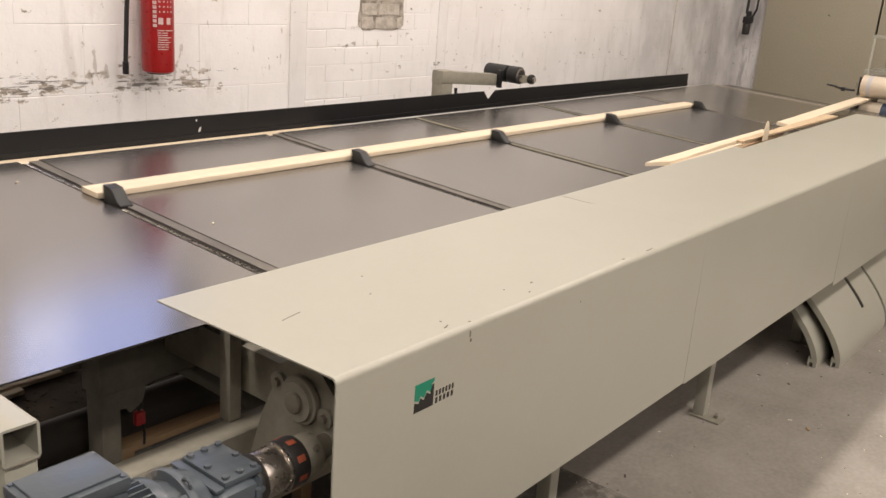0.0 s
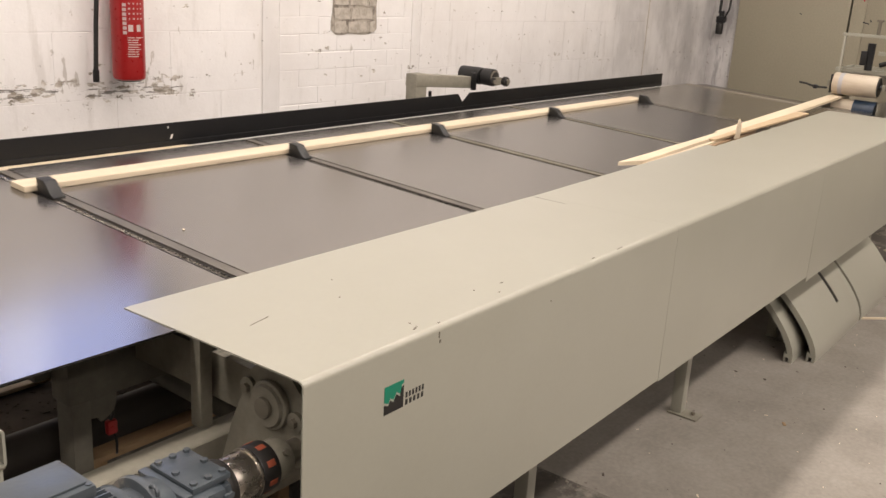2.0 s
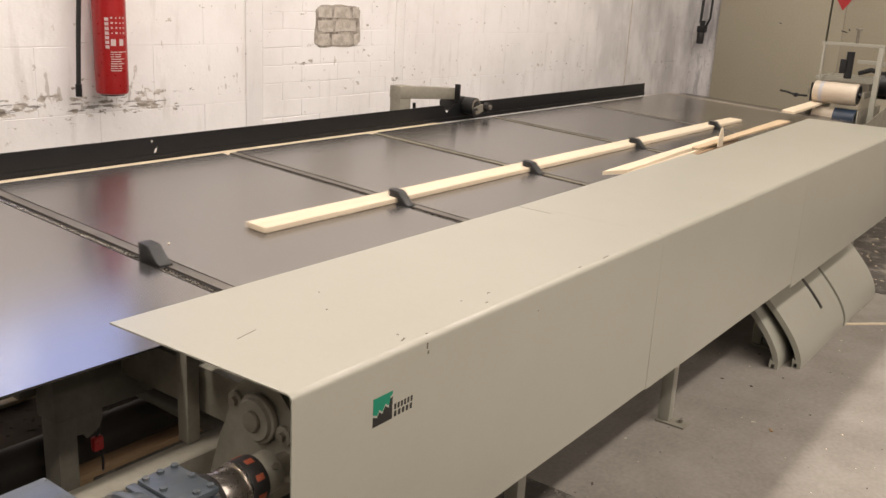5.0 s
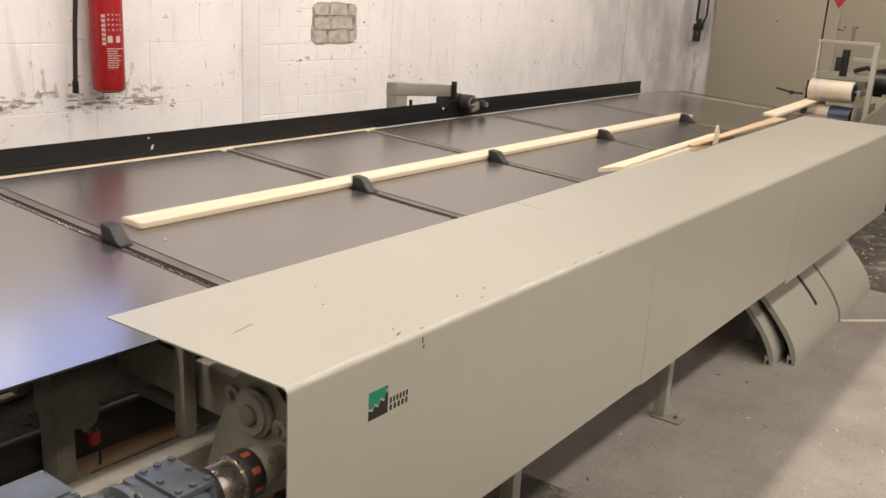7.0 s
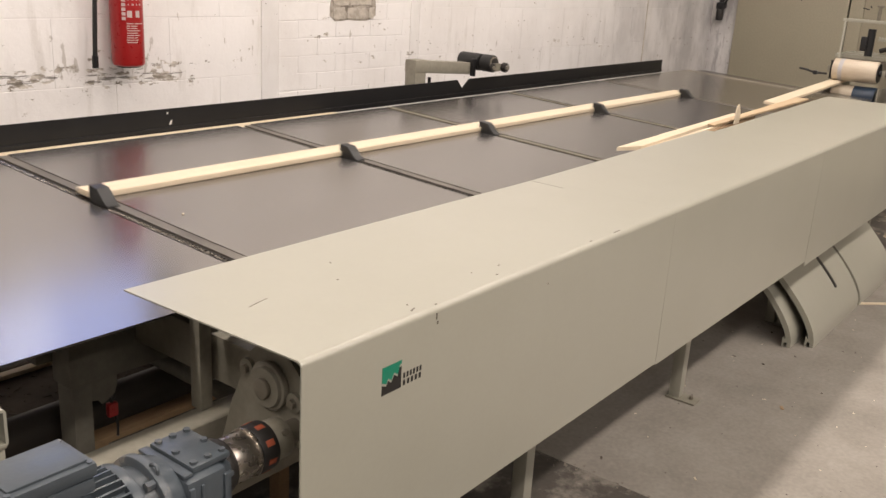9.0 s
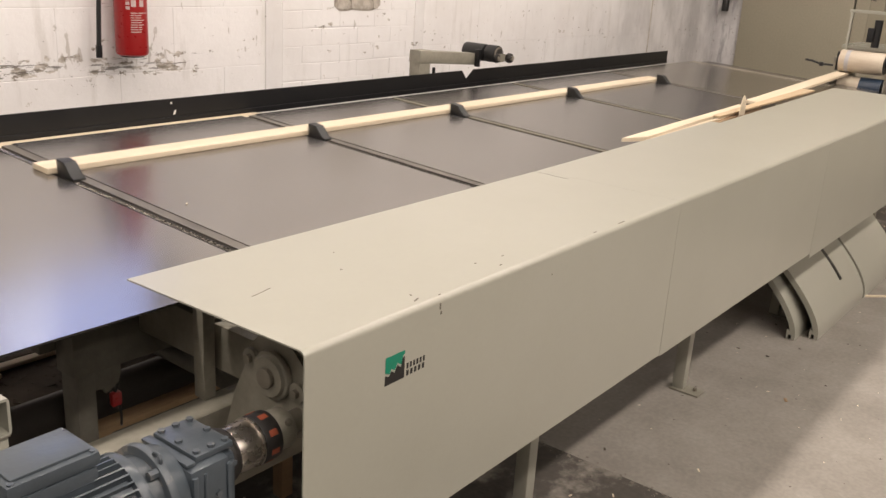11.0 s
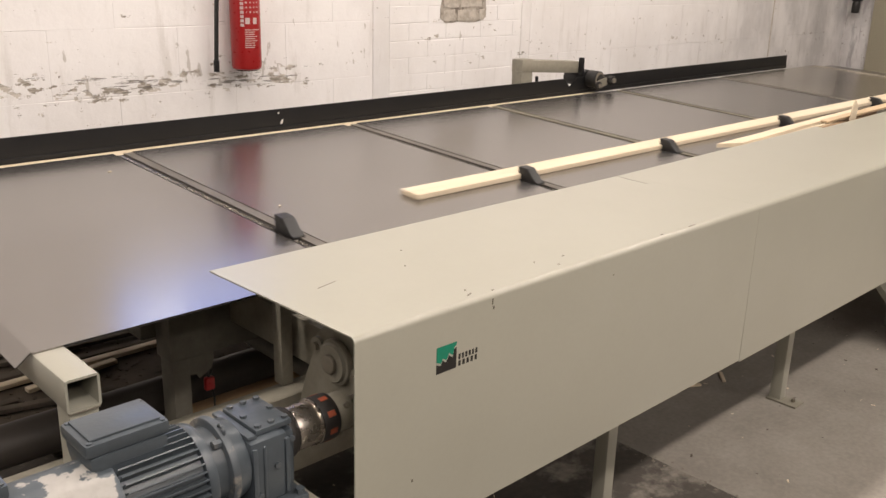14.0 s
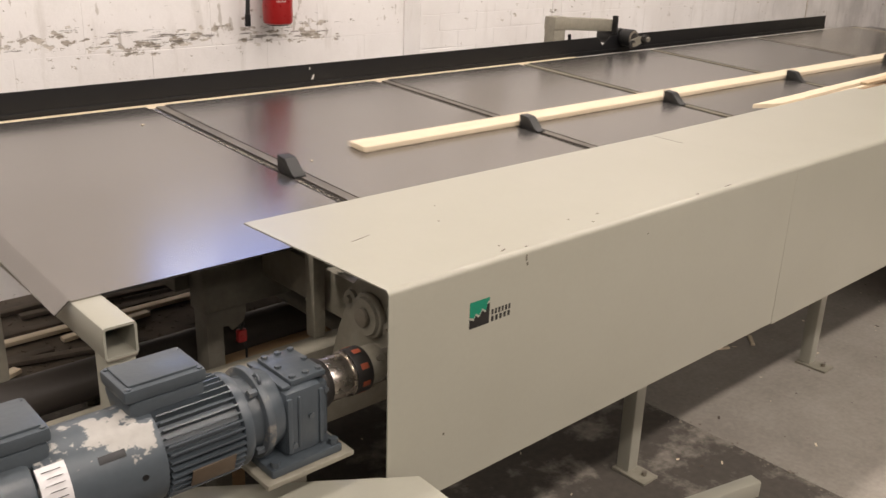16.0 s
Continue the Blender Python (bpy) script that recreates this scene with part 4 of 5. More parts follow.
prof = thing("side_profile", "pale and black steel profile standing at the end of the table", "steel profile", (-0.40, 0.95, 0))
for k, (mat_, dx) in enumerate(((BEIGE_OLD, -0.09), (BLACK, -0.048), (BEIGE_OLD, -0.018))):
    part("profile_strip", box(B(), (-0.345 + dx, 0.95, 0.0), (-0.345 + dx + 0.026, 0.975, 0.79), 0.003), mat_, prof)

# loose parts on the floor in front
guard = thing("loose_guard", "pale beige sheet metal guard leaning below the motor", "metal guard", (-0.2, 0.05, 0))
bm = prism(B(), [(0.044, -0.035), (0.040, -0.16), (-0.50, 0.20), (-0.456, 0.306)], 2, 0.585, 0.60)
part("guard_plate", bm, BEIGE, guard)
part("guard_post", box(B(), (-0.16, 0.02, 0.0), (-0.11, 0.07, 0.584), 0.003), BEIGE_OLD, guard)
solid("floor_bar", box(B(), (-0.13, -0.02, 0.0), (0.13, 0.02, 0.05), 0.004, m=pose(1.183, -0.015, 0, 0, 0, -13.6)), BEIGE, "short pale beige steel bar lying on the floor", "bar")


def curved_guard(x0, x1, dy, slot):
    """A bowed guard panel with a hooked foot that leans under the cover."""
    g = thing("curved_guard", "bowed beige guard panel leaning against the conveyor", "guard panel", ((x0 + x1) / 2, 0.06 + dy, 0), "guard panels")
    bm = B()
    outer, inner = [], []
    for k in range(13):
        s = k / 12
        y, z = 0.012 + 0.36 * s ** 1.5, 0.035 + 0.40 * s
        t = Vector((0.36 * 1.5 * s ** 0.5 + 1e-4, 0.40)).normalized()
        outer.append((dy + y, z))
        inner.append((dy + y + 0.024 * t.y, z - 0.024 * t.x))
    prism(bm, [(dy + 0.012, 0.0), *outer, *inner[::-1], (dy + 0.05, 0.045), (dy + 0.05, 0.0), (dy + 0.042, 0.0), (dy + 0.042, 0.022), (dy + 0.028, 0.022), (dy + 0.028, 0.0)], 0, x0, x1)
    part("panel", bm, BEIGE, g, "bowed beige painted panel")
    if slot:
        k = prism(B(), [(dy + 0.012 + 0.36 * s ** 1.5 + o, 0.035 + 0.40 * s) for s, o in ((0.30, -0.0022), (0.42, -0.0022), (0.55, -0.0022), (0.72, -0.0022), (0.72, 0.002), (0.55, 0.002), (0.42, 0.002), (0.30, 0.002))], 0, x0 + 0.462, x0 + 0.494)
        part("slot", k, BLACK, g, "dark slot in the panel")
    return g


curved_guard(3.10, 3.84, 0.0, True)
curved_guard(3.862, 4.52, -0.004, False)
curved_guard(3.02, 3.76, 0.075, False)

# the dirty floor under the infeed, strewn with shavings
solid("floor_dirty_strip", box(B(), (4.60, -2.4, -0.002), (6.9, 1.9, 0.004), 0.001), FLOOR_OLD, "dark dirty floor under the infeed strewn with shavings", "floor", "structure")
# debris on the floor
DUST_GREY = material("grey_crumbs", (0.24, 0.21, 0.175), 0.9, second=(0.15, 0.13, 0.105), scale=40)
rng = random.Random(9)
bm = B()
for i in range(260):
    x, y = rng.uniform(0.4, 5.5), rng.uniform(-1.4, 1.0)
    s = 0.0012 + 0.005 * rng.random() ** 3
    box(bm, (-s * rng.uniform(0.8, 2.2), -s, 0), (s, s * 0.6, s * 0.5), m=pose(x, y, 0.0, rng.uniform(-8, 8), rng.uniform(-8, 8), rng.uniform(0, 360)))
solid("wood_chips", bm, DUSTY, "small wood chips and dirt scattered on the concrete", "debris", "stuff")
bm = B()
for i in range(260):
    x, y = rng.uniform(0.6, 6.5), rng.uniform(-1.3, 0.9)
    s = 0.0012 + 0.0035 * rng.random() ** 2
    box(bm, (-s * rng.uniform(1, 4), -s * 0.6, 0), (s, s * 0.6, s * 0.4), m=pose(x, y, 0.0, 0, 0, rng.uniform(0, 360)))
for i in range(420):
    a = 0.003 + 0.008 * rng.random() ** 2
    box(bm, (-a * rng.uniform(1, 3), -a * 0.5, 0), (a, a * 0.5, a * 0.3), m=pose(rng.uniform(4.64, 6.6), rng.uniform(-0.7, 1.2), 0.004, 0, 0, rng.uniform(0, 360)))
solid("pale_shavings", bm, WOOD, "pale wood shavings scattered on the concrete", "debris", "stuff")
bm = B()
for i in range(260):
    y = rng.uniform(-1.6, 0.9)
    a = 0.001 + 0.004 * rng.random() ** 3
    box(bm, (-a * 1.3, -a, -0.001), (a, a * 0.8, a * 0.7), m=pose(1.489 + rng.gauss(-0.012, 0.016), y, 0.0, rng.uniform(-15, 15), rng.uniform(-15, 15), rng.uniform(0, 360)))
solid("concrete_crumbs", bm, DUST_GREY, "crumbled concrete along the edge of the old slab", "debris", "stuff")
solid("pale_lath", box(B(), (-0.13, -0.008, 0), (0.13, 0.008, 0.008), 0.001, m=pose(3.98, -0.08, 0, 0, 0, -44)), WOOD, "short pale lath lying on the floor", "wood strip")
for x, y, a in ((2.05, 0.53, -30), (2.21, 0.49, 40)):
    solid("wood_scrap", box(B(), (-0.04, -0.007, 0), (0.04, 0.007, 0.008), 0.001, m=pose(x, y, 0, 0, 0, a)), WOOD, "small pale wood scrap lying under the conveyor", "wood strip", group="wood scraps")
solid("dark_chip", box(B(), (-0.013, -0.006, 0), (0.013, 0.006, 0.004), 0.002, m=pose(2.407, -0.08, 0, 0, 0, 30)), WOOD_BROWN, "dark chip lying on the floor", "chip")

# ---- broken slat caught at the cover ----
slat = thing("broken_slat", "split pale slat caught over the edge of the cover", "slat", (2.7, 0.55, 0.92))


def splintered(a, b, w0, w1, t, seed, left=0.0):
    """A slat from a to b that narrows from w0 to w1, its split edges uneven."""
    rng = random.Random(seed)
    a, b = Vector(a), Vector(b)
    along = (b - a).normalized()
    side = Vector((-along.y, along.x, 0)).normalized()
    bm, rings, count = B(), [], 14
    for k in range(count + 1):
        s = k / count
        w = w0 + (w1 - w0) * s
        c = a.lerp(b, s)
        p, q = c + side * (w / 2 + rng.uniform(-0.002, 0.002)), c - side * (w / 2 + rng.uniform(-0.003, 0.003))
        if k == 0:
            q = q + along * left
        rings.append([bm.verts.new(v) for v in (q, p, p + Vector((0, 0, t)), q + Vector((0, 0, t)))])
    for r0, r1 in zip(rings, rings[1:]):
        for j in range(4):
            bm.faces.new((r0[j], r0[(j + 1) % 4], r1[(j + 1) % 4], r1[j]))
    bm.faces.new(rings[0]), bm.faces.new(rings[-1])
    return bm


part("long_piece", splintered((2.12, 0.556, 0.912), (3.36, 0.606, 0.922), 0.058, 0.030, 0.014, 3, 0.10), WOOD, slat, "pale split slat")
part("lower_strand", splintered((2.09, 0.519, 0.905), (3.20, 0.560, 0.915), 0.022, 0.012, 0.010, 4, 0.02), WOOD, slat, "split strand of the slat")
part("brown_piece", splintered((2.68, 0.530, 0.900), (3.46, 0.556, 0.914), 0.034, 0.018, 0.012, 5), WOOD_BROWN, slat, "brown split underside")
part("tan_piece", splintered((2.93, 0.556, 0.926), (4.12, 0.535, 0.953), 0.030, 0.066, 0.008, 6), material("tan_split_wood", (0.58, 0.44, 0.28), 0.7, second=(0.42, 0.28, 0.15), scale=8, stretch=(0.4, 9, 9)), slat, "tan split wood")
part("upright_splinter", prism(B(), [(3.085, 0.925), (3.145, 0.925), (3.150, 0.965), (3.140, 0.988), (3.127, 1.005), (3.116, 1.012), (3.106, 1.004), (3.094, 0.980)], 1, 0.512, 0.516), WOOD, slat, "upright splinter")

# ---- infeed roller stand ----
PLASTIC = material("whitish_roller_cover", (0.66, 0.58, 0.46), 0.5, second=(0.52, 0.42, 0.30), scale=5, stretch=(4, 0.6, 4), amount=0.8)
BLUE = material("dark_blue_paint", (0.03, 0.05, 0.085), 0.4)
stand2 = thing("infeed_roller_stand", "beige roller stand with a whitish pressure roller and adjusting frame", "roller stand", (5.7, 0.6, 0))
RX = 5.50
part("pressure_roller", rod(B(), (RX, 0.49, 1.02), (RX, 0.765, 1.02), 0.070, sides=40, bevel=0.006), PLASTIC, stand2, "whitish pressure roller")
part("roller_band", rod(B(), (RX, 0.70, 1.02), (RX, 0.725, 1.02), 0.0708, sides=40), material("grey_band", (0.50, 0.48, 0.50), 0.5), stand2)
part("support_roller", rod(B(), (RX + 0.02, 0.50, 0.862), (RX + 0.02, 0.755, 0.862), 0.062, sides=32, bevel=0.004), PLASTIC, stand2, "white lower roller")
part("support_roller_end", rod(B(), (RX + 0.02, 0.485, 0.862), (RX + 0.02, 0.62, 0.862), 0.0632, sides=32), BLUE, stand2, "dark blue roller end")
for y in (0.475, 0.775):
    part("roller_axle", rod(B(), (RX, y - 0.02, 1.02), (RX, y + 0.02, 1.02), 0.018, sides=16), BLACK, stand2)
for y0 in (0.452, 0.788):
    part("side_plate", box(B(), (RX - 0.09, y0, 0.70), (RX + 0.55, y0 + 0.008, 0.925), 0.002), BEIGE_OLD, stand2)
    part("lift_arm", box(B(), (RX - 0.03, y0 - 0.004, 1.0), (RX + 0.55, y0 + 0.012, 1.04), 0.003), BEIGE_OLD, stand2)
bm = B()
for a, b in (((RX + 0.10, 0.44, 1.095), (RX + 0.12, 0.80, 1.115)), ((RX + 0.52, 0.44, 1.095), (RX + 0.54, 0.80, 1.115)), ((RX + 0.12, 0.44, 1.095), (RX + 0.52, 0.455, 1.115)), ((RX + 0.12, 0.785, 1.095), (RX + 0.52, 0.80, 1.115)), ((RX + 0.30, 0.455, 1.095), (RX + 0.32, 0.785, 1.115))):
    box(bm, a, b)
part("tray_frame", bm, BEIGE, stand2)
for y in (0.385, 0.742):
    part("upright", box(B(), (RX, y, 0.0), (RX + (0.036 if y < 0.5 else 0.016), y + (0.030 if y < 0.5 else 0.014), 1.325), 0.002), BEIGE, stand2)
part("top_rail", box(B(), (RX, 0.385, 1.3255), (RX + 0.02, 0.765, 1.345), 0.002), BEIGE, stand2)
part("cable_bundle", pipe(B(), [(RX + 0.5, 0.62, 1.13), (RX + 0.5, 0.54, 1.16), (RX + 0.48, 0.46, 1.14), (RX + 0.45, 0.36, 1.17), (RX + 0.42, 0.30, 1.12)], 0.016), RUBBER, stand2, "black cables")
part("middle_rail", box(B(), (RX + 0.4, 0.30, 1.20), (RX + 0.42, 0.62, 1.225), 0.002), BEIGE, stand2)
part("adjusting_screw", rod(B(), (RX + 0.01, 0.555, 1.345), (RX + 0.01, 0.555, 1.425), 0.011), RAIL, stand2)
part("screw_knob", rod(B(), (RX + 0.01, 0.555, 1.425), (RX + 0.01, 0.555, 1.44), 0.022, sides=20, bevel=0.003), RAIL, stand2)
part("air_cylinder", box(rod(B(), (RX + 0.01, 0.578, 1.12), (RX + 0.01, 0.578, 1.29), 0.024), (RX - 0.02, 0.59, 1.15), (RX + 0.03, 0.63, 1.24), 0.004), BLACK, stand2, "black air cylinder")
part("guide_rod", pipe(B(), [(RX - 0.02, 0.80, 0.985), (RX - 0.03, 0.88, 0.985), (RX - 0.04, 0.93, 1.0), (RX - 0.045, 0.975, 1.005)], 0.007), DARK, stand2)
part("rod_clamp", box(B(), (RX - 0.04, 0.86, 0.972), (RX - 0.015, 0.885, 0.998), 0.003), BLACK, stand2)
part("roller_bracket", box(B(), (RX - 0.02, 0.778, 0.955), (RX + 0.03, 0.787, 1.075), 0.003), BLACK, stand2)
part("roller_cap", rod(B(), (RX, 0.484, 1.02), (RX, 0.4895, 1.02), 0.060, sides=32), BLACK, stand2, "dark end cap of the roller")
part("frame_back", box(B(), (RX + 0.13, 0.46, 1.03), (RX + 0.51, 0.78, 1.085), 0.003), RAIL, stand2, "dark inside of the adjusting tray")
part("motor_drum", rod(B(), (RX + 0.25, 0.25, 1.08), (RX + 0.25, 0.42, 1.08), 0.07, sides=28), BLACK, stand2)
for x in (RX + 0.03, RX + 0.5):
    for y in (0.455, 0.765):
        part("stand_leg", box(B(), (x, y, 0), (x + 0.04, y + 0.03, 0.70), 0.002), BEIGE_OLD, stand2)
part("guard_sheet", prism(B(), [(4.6, 0.86), (5.45, 0.965), (5.9, 1.03), (5.9, 0.70), (4.6, 0.70)], 1, 0.30, 0.304), BEIGE_OLD, stand2, "beige sloping side sheet")
part("guard_leg", box(B(), (5.2, 0.304, 0), (5.24, 0.344, 0.70), 0.002), BEIGE_OLD, stand2)
part("infeed_apron", sloped(B(), TABLE_X1 + 0.002, 5.40, 0.47, 1.62, -0.002, -0.006), STEEL, stand2, "steel apron sheet")
part("apron_bar", box(B(), (5.35, 0.455, 0.70), (5.39, 1.6, 0.8)), BEIGE_OLD, stand2)

# ---- machine enclosure at the end ----
CAB = material("grey_beige_enclosure_paint", (0.33, 0.297, 0.22), 0.5, second=(0.30, 0.27, 0.20), scale=2, bump=0.03)
CX = 6.965
enc = thing("machine_enclosure", "tall grey-beige sheet metal enclosure with doors at the conveyor's end", "machine enclosure", (CX, 0.8, 0))
part("door", box(B(), (CX, 1.125, 0.06), (CX + 0.03, 2.025, 2.6), 0.004), CAB, enc, "wide plain enclosure door")
for lo, hi in (((1.005, 0.06), (1.112, 2.6)), ((-2.0, 0.06), (0.40, 2.6)), ((0.40, 0.06), (1.005, 0.89)), ((0.40, 1.03), (1.005, 2.6)), ((0.40, 0.891), (0.60, 1.029)), ((0.80, 0.891), (1.005, 1.029))):
    part("front_panel", box(B(), (CX, lo[0] + 0.001, lo[1]), (CX + 0.03, hi[0] - 0.001, hi[1]), 0.002), CAB, enc)
part("roof", box(B(), (CX + 0.031, -2.0, 2.55), (14.5, 2.02, 2.6)), CAB, enc)
part("side", box(B(), (7.0, 2.0, 0.06), (14.5, 2.02, 2.549)), CAB, enc)
part("side", box(B(), (CX + 0.031, -2.0, 0.06), (14.5, -1.98, 2.549)), CAB, enc)
part("plinth", box(B(), (CX + 0.01, -2.0, 0), (14.5, 1.9, 0.059)), BLACK, enc)
part("feed_bed", box(B(), (6.95, 0.5, 0.30), (14.4, 0.9, 0.38)), BLACK, enc)
for y, z, ln, deg in ((0.99, 1.385, 0.05, 12), (0.955, 1.402, 0.02, 60), (1.50, 1.42, 0.018, 30)):
    part("door_mark", box(B(), (-0.001, -ln / 2, -0.004), (0.0, ln / 2, 0.004), m=pose(CX - 0.0002, y, z, deg)), INK, enc, "dark scuff")
tri = solid("warning_sign", prism(B(), [(1.03, 1.545), (1.13, 1.70), (0.93, 1.70)], 0, CX - 0.003, CX - 0.0005), RED, "red triangular warning sign on the enclosure", "sign")

# ---- air service unit in the corner ----
frl = thing("air_service_unit", "black compressed air filter unit hanging in the wall corner", "air filter", (6.93, 2.15, 1.2))
part("regulator", box(rod(B(), (6.93, 2.15, 1.32), (6.93, 2.15, 1.40), 0.022), (6.90, 2.12, 1.30), (6.96, 2.185, 1.355), 0.006), BLACK, frl)
part("filter_bowl", rod(B(), (6.93, 2.155, 1.205), (6.93, 2.155, 1.30), 0.030, sides=20, bevel=0.008), DARK, frl, "dark filter bowl")
part("mount", box(B(), (6.96, 2.13, 1.31), (7.0, 2.17, 1.35)), BLACK, frl)
part("air_hose", pipe(B(), [(6.93, 2.17, 1.38), (6.94, 2.17, 1.6), (6.95, 2.18, 2.6)], 0.012), RUBBER, frl)
part("air_hose", pipe(B(), [(6.92, 2.12, 1.34), (6.92, 2.085, 1.42), (6.94, 2.09, 1.6), (6.95, 2.12, 2.6)], 0.009), RUBBER, frl)

solid("wood_crumb", box(B(), (-0.005, -0.0025, 0), (0.005, 0.0025, 0.002), 0.0006, m=pose(0.256, 1.48, table_z(1.48) + 0.0005, 0, 0, 20)), WOOD, "tiny yellowish wood crumb on the steel sheet", "wood crumb", group="wood crumbs")
solid("wood_crumb", box(B(), (-0.005, -0.0025, 0), (0.005, 0.0025, 0.002), 0.0006, m=pose(0.485, 0.941, table_z(0.941) + 0.0005, 0, 0, 50)), WOOD, "tiny yellowish wood crumb on the steel sheet", "wood crumb", group="wood crumbs")
DUST = material("pale_sawdust", (0.46, 0.42, 0.35), 0.95, second=(0.38, 0.34, 0.27), scale=20, bump=0.0)
# sawdust along the table's end and beside the slots
rng = random.Random(21)
pts, quads = [], []


def flake(x, y, s):
    z, a = table_z(y) + 0.0006, rng.uniform(0, math.pi)
    c, q = math.cos(a) * s, math.sin(a) * s
    k = len(pts)
    base = [(x + c, y + q), (x - q * 0.5, y + c * 0.5), (x - c, y - q), (x + q * 0.5, y - c * 0.5)]
    pts.extend([(u, v, z) for u, v in base] + [(u, v, z + s * 0.35) for u, v in base])
    quads.extend([(k + 4, k + 5, k + 6, k + 7)] + [(k + i, k + (i + 1) % 4, k + 4 + (i + 1) % 4, k + 4 + i) for i in range(4)])


for i in range(2600):
    y = rng.uniform(0.50, 1.66)
    flake(TABLE_X1 - 0.004 - abs(rng.gauss(0, 0.05)), y, rng.uniform(0.001, 0.003))
for c in CHAINS[1:]:
    for i in range(420):
        flake(c + SLOT + 0.004 + abs(rng.gauss(0, 0.028)), rng.uniform(0.50, 1.66), rng.uniform(0.0006, 0.0014))
for i in range(2600):
    flake(rng.uniform(4.1, 5.2), rng.uniform(0.52, 1.66), rng.uniform(0.0006, 0.0013))
me = bpy.data.meshes.new("sawdust")
me.from_pydata(pts, [], quads)
me.materials.append(DUST)
tagged(new("sawdust", me), "pale sawdust lying on the steel table", "sawdust", kind="stuff")


# ---- what moves ----
CYCLES = (-2.09, -0.27, 1.525, 3.34, 5.15, 6.97, 8.82, 10.62, 12.48, 14.28, 16.10, 17.92)   # when each row of lugs passes the middle of the table
PITCH = 1.817
TILT = math.degrees(math.atan(SLOPE))

# seconds from the pass, y of the lug's toe, height over the table, forward tilt
LUG_WAY = ((-0.50, 0.395, 0, 0), (-0.44, 0.45, 0, 0), (-0.35, 0.602, 0, 0), (-0.2, 0.73, 0, 0), (0.0, 0.90, 0, 0), (0.25, 1.118, 0, 0), (0.5, 1.338, 0, 0), (0.77, 1.560, 0, 0),
           (0.85, 1.593, 0.0, 4), (0.93, 1.598, 0.001, 11), (1.0, 1.599, 0.002, 15), (1.1, 1.600, 0.002, 18), (1.33, 1.601, 0.002, 19), (1.38, 1.607, -0.02, 80), (1.44, 1.60, -0.08, 130), (1.55, 1.55, -0.20, 180),
           (2.2, 1.2, -0.25, 180), (2.9, 0.5, -0.25, 180), (2.97, 0.40, -0.20, 235), (3.04, 0.33, -0.12, 300), (3.11, 0.36, -0.02, 350))
HINGE = Vector((0, 0.09, -0.03))     # the lug turns about this point as it rounds the sprocket


def lug_pose(c, y, dz, tip):
    return pose(c, y, table_z(y) + dz, TILT) @ Matrix.Translation(HINGE) @ pose(0, 0, 0, -tip) @ Matrix.Translation(-HINGE)


def lug_rows(first, c):
    rows = []
    for k in range(first, len(CYCLES), 2):
        for s, y, dz, tip in LUG_WAY:
            rows.append((CYCLES[k] + s, lug_pose(c, y, dz, tip)))
    return clipped(rows)


def clipped(rows):
    """The rows inside the clip, with one at its start and one at its end."""
    def at(t):
        for (t0, a), (t1, b) in zip(rows, rows[1:]):
            if t0 <= t <= t1:
                s = (t - t0) / (t1 - t0)
                return Matrix.LocRotScale(a.translation.lerp(b.translation, s), a.to_quaternion().slerp(b.to_quaternion(), s), None)
        return rows[0][1] if t < rows[0][0] else rows[-1][1]
    inside, last = [], 0.02
    for t, m in rows:
        if 0.04 < t < 15.96 and t - last > 0.034:
            inside.append((t, m))
            last = t
    return [(0.0, at(0.0)), *inside, (16.0, at(16.0))]


# seconds from the pass, x of the left end, y of the near edge, height over the table, yaw, pitch
BOARD_WAY = ((-4.4, 9.6, 0.70, 0.062, 0, 0), (-3.2, 7.6, 0.70, 0.062, 0, 0), (-2.6, 6.1, 0.70, 0.062, 0, 0), (-2.2, 5.42, 0.70, 0.058, 0, 0.3), (-1.83, 4.55, 0.685, 0.035, 0.9, 1.4), (-1.65, 4.22, 0.672, 0.024, 1.2, 1.5), (-1.33, 3.38, 0.645, 0.008, 1.4, 1.2),
             (-1.0, 2.7, 0.592, 0.003, 1.7, 0.95), (-0.82, 2.25, 0.577, 0.001, 1.6, 0.75), (-0.5, 1.28, 0.568, 0.001, 0.9, 0.2), (-0.44, 1.12, 0.59, 0.001, 0.4, 0))
PUSHED = ((-0.34, 0.94), (-0.28, 0.84), (-0.1, 0.655), (0.0, 0.525), (0.2, 0.36), (0.5, 0.33), (0.7, 0.24))
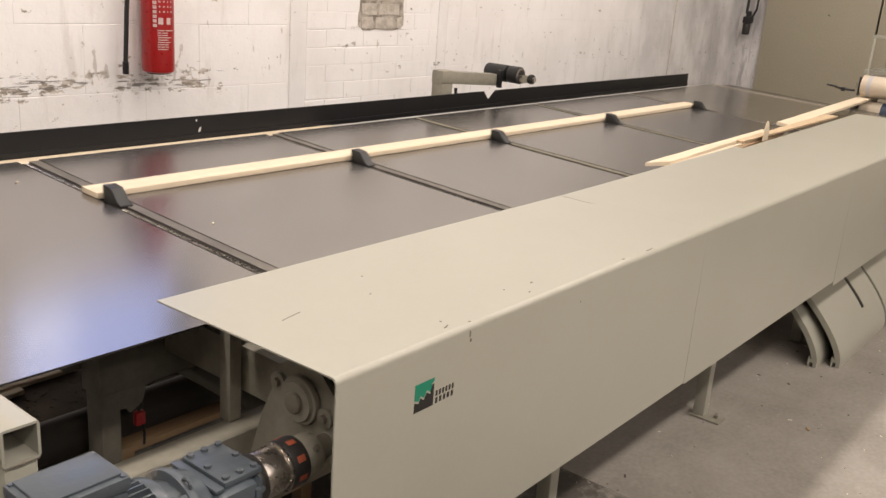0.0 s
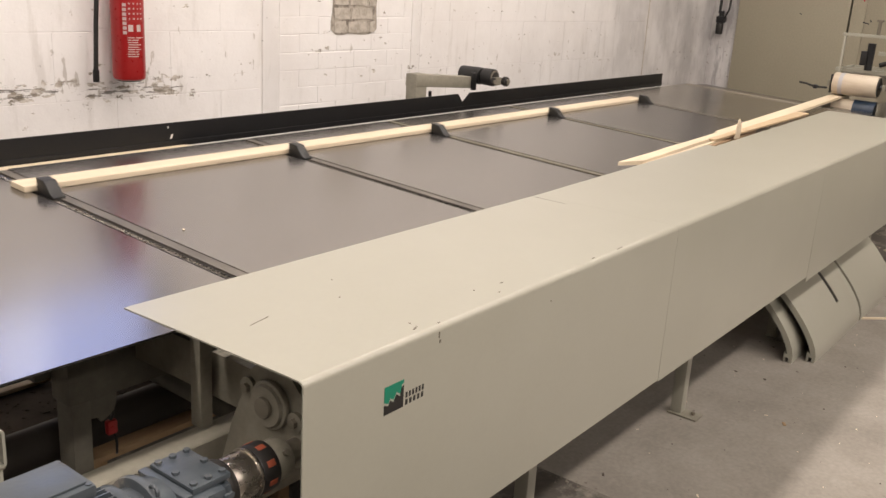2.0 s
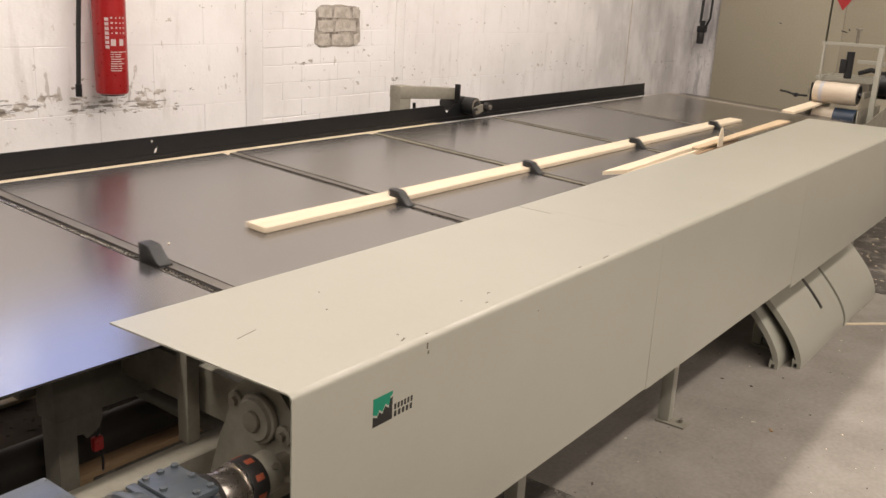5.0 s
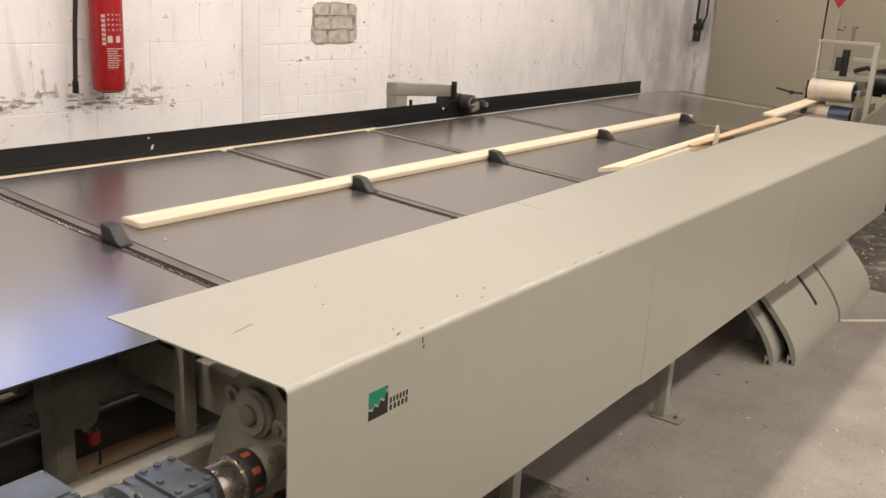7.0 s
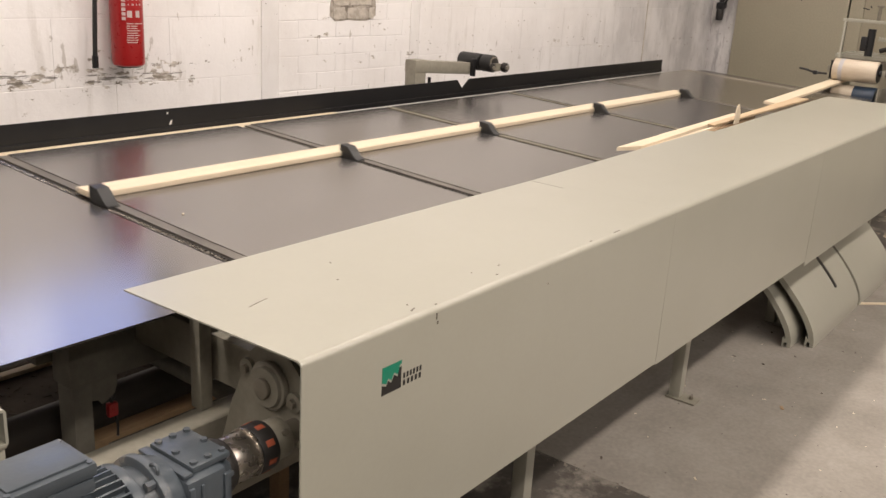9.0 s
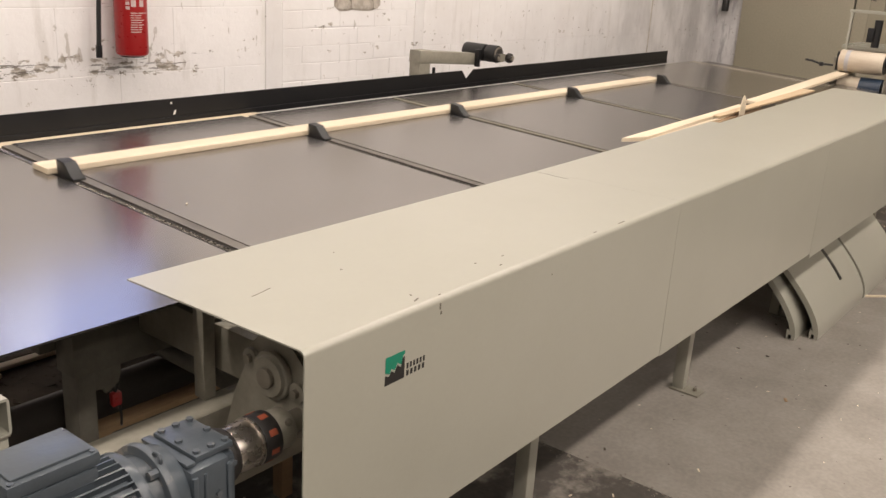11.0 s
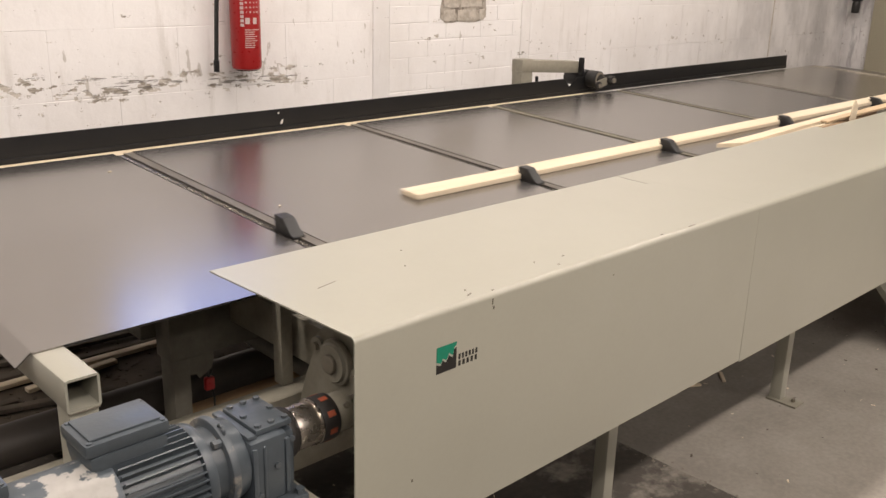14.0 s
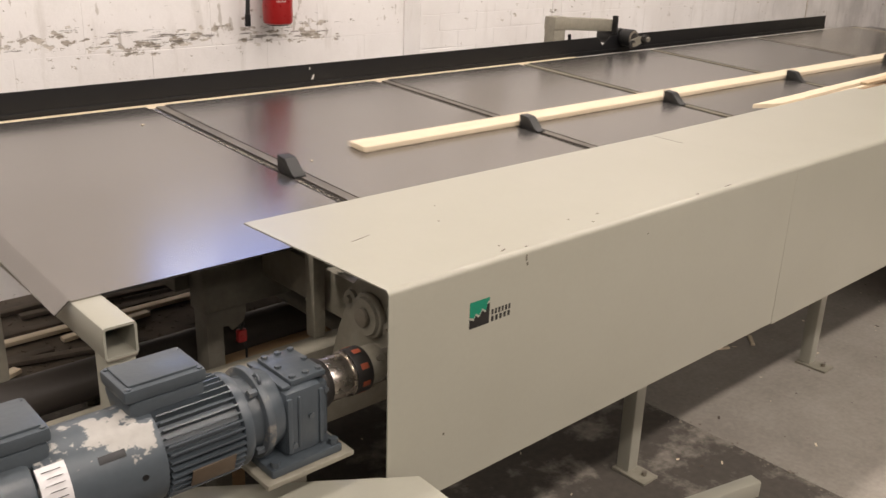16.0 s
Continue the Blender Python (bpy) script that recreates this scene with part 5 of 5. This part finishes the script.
OUT = ((0.80, 0.12, 1.68, -0.003), (0.87, -0.06, 1.681, -0.042), (0.95, -0.25, 1.682, -0.036), (1.1, -0.42, 1.682, -0.0355), (1.22, -0.455, 1.682, -0.029), (1.3, -0.48, 1.682, -0.028), (1.38, -0.54, 1.682, -0.028), (1.52, -0.77, 1.682, -0.028), (1.8, -1.33, 1.682, -0.028), (2.0, -1.77, 1.682, -0.028),
       (2.25, -2.5, 1.682, -0.028), (2.5, -3.15, 1.682, -0.028), (2.8, -4.0, 1.682, -0.028), (3.3, -5.4, 1.682, -0.028), (3.6, -6.2, 1.6, -0.028))
PUSH = 0.115


def toe_at(s):
    for a, b in zip(LUG_WAY, LUG_WAY[1:]):
        if a[0] <= s <= b[0]:
            return a[1] + (b[1] - a[1]) * (s - a[0]) / (b[0] - a[0])


def board_rows(k):
    p = CYCLES[k]
    rows = [(p - 5.0, pose(9.6, 0.66, 0.40 + 0.03 * k)), (p - 4.8, pose(9.6, 0.66, 0.40 + 0.03 * k))]
    for s, x, y, dz, yaw, up in BOARD_WAY:
        rows.append((p + s, pose(x, y, table_z(y) + dz, TILT, -up, yaw)))
    for s, x in PUSHED:
        y = toe_at(s) + PUSH
        rows.append((p + s, pose(x, y, table_z(y) + 0.001, TILT)))
    for s, x, y, dz in OUT:
        rows.append((p + s, pose(x, y, table_z(y) + dz, TILT if s < 0.9 else 0)))
    rows += [(p + 4.0, pose(-8.5, 1.2, 0.03 + 0.03 * k)), (p + 4.3, pose(-8.5, 1.2, 0.03 + 0.03 * k))]
    return clipped(rows)


def arm_rows():
    """The pressing arm sinks when a board lies on the ledge and lifts again."""
    rows = []
    for p in CYCLES:
        rows += [(p - 0.54, ARM_UP), (p - 0.46, ARM_DOWN), (p + 0.06, ARM_DOWN), (p + 0.17, ARM_UP)]
    return clipped(rows)


def motions():
    for c, first, ob in LUGS:
        walk(ob, lug_rows(first, c))
    for k, ob in BOARDS:
        walk(ob, board_rows(k))
    walk(arm, arm_rows())


motions()
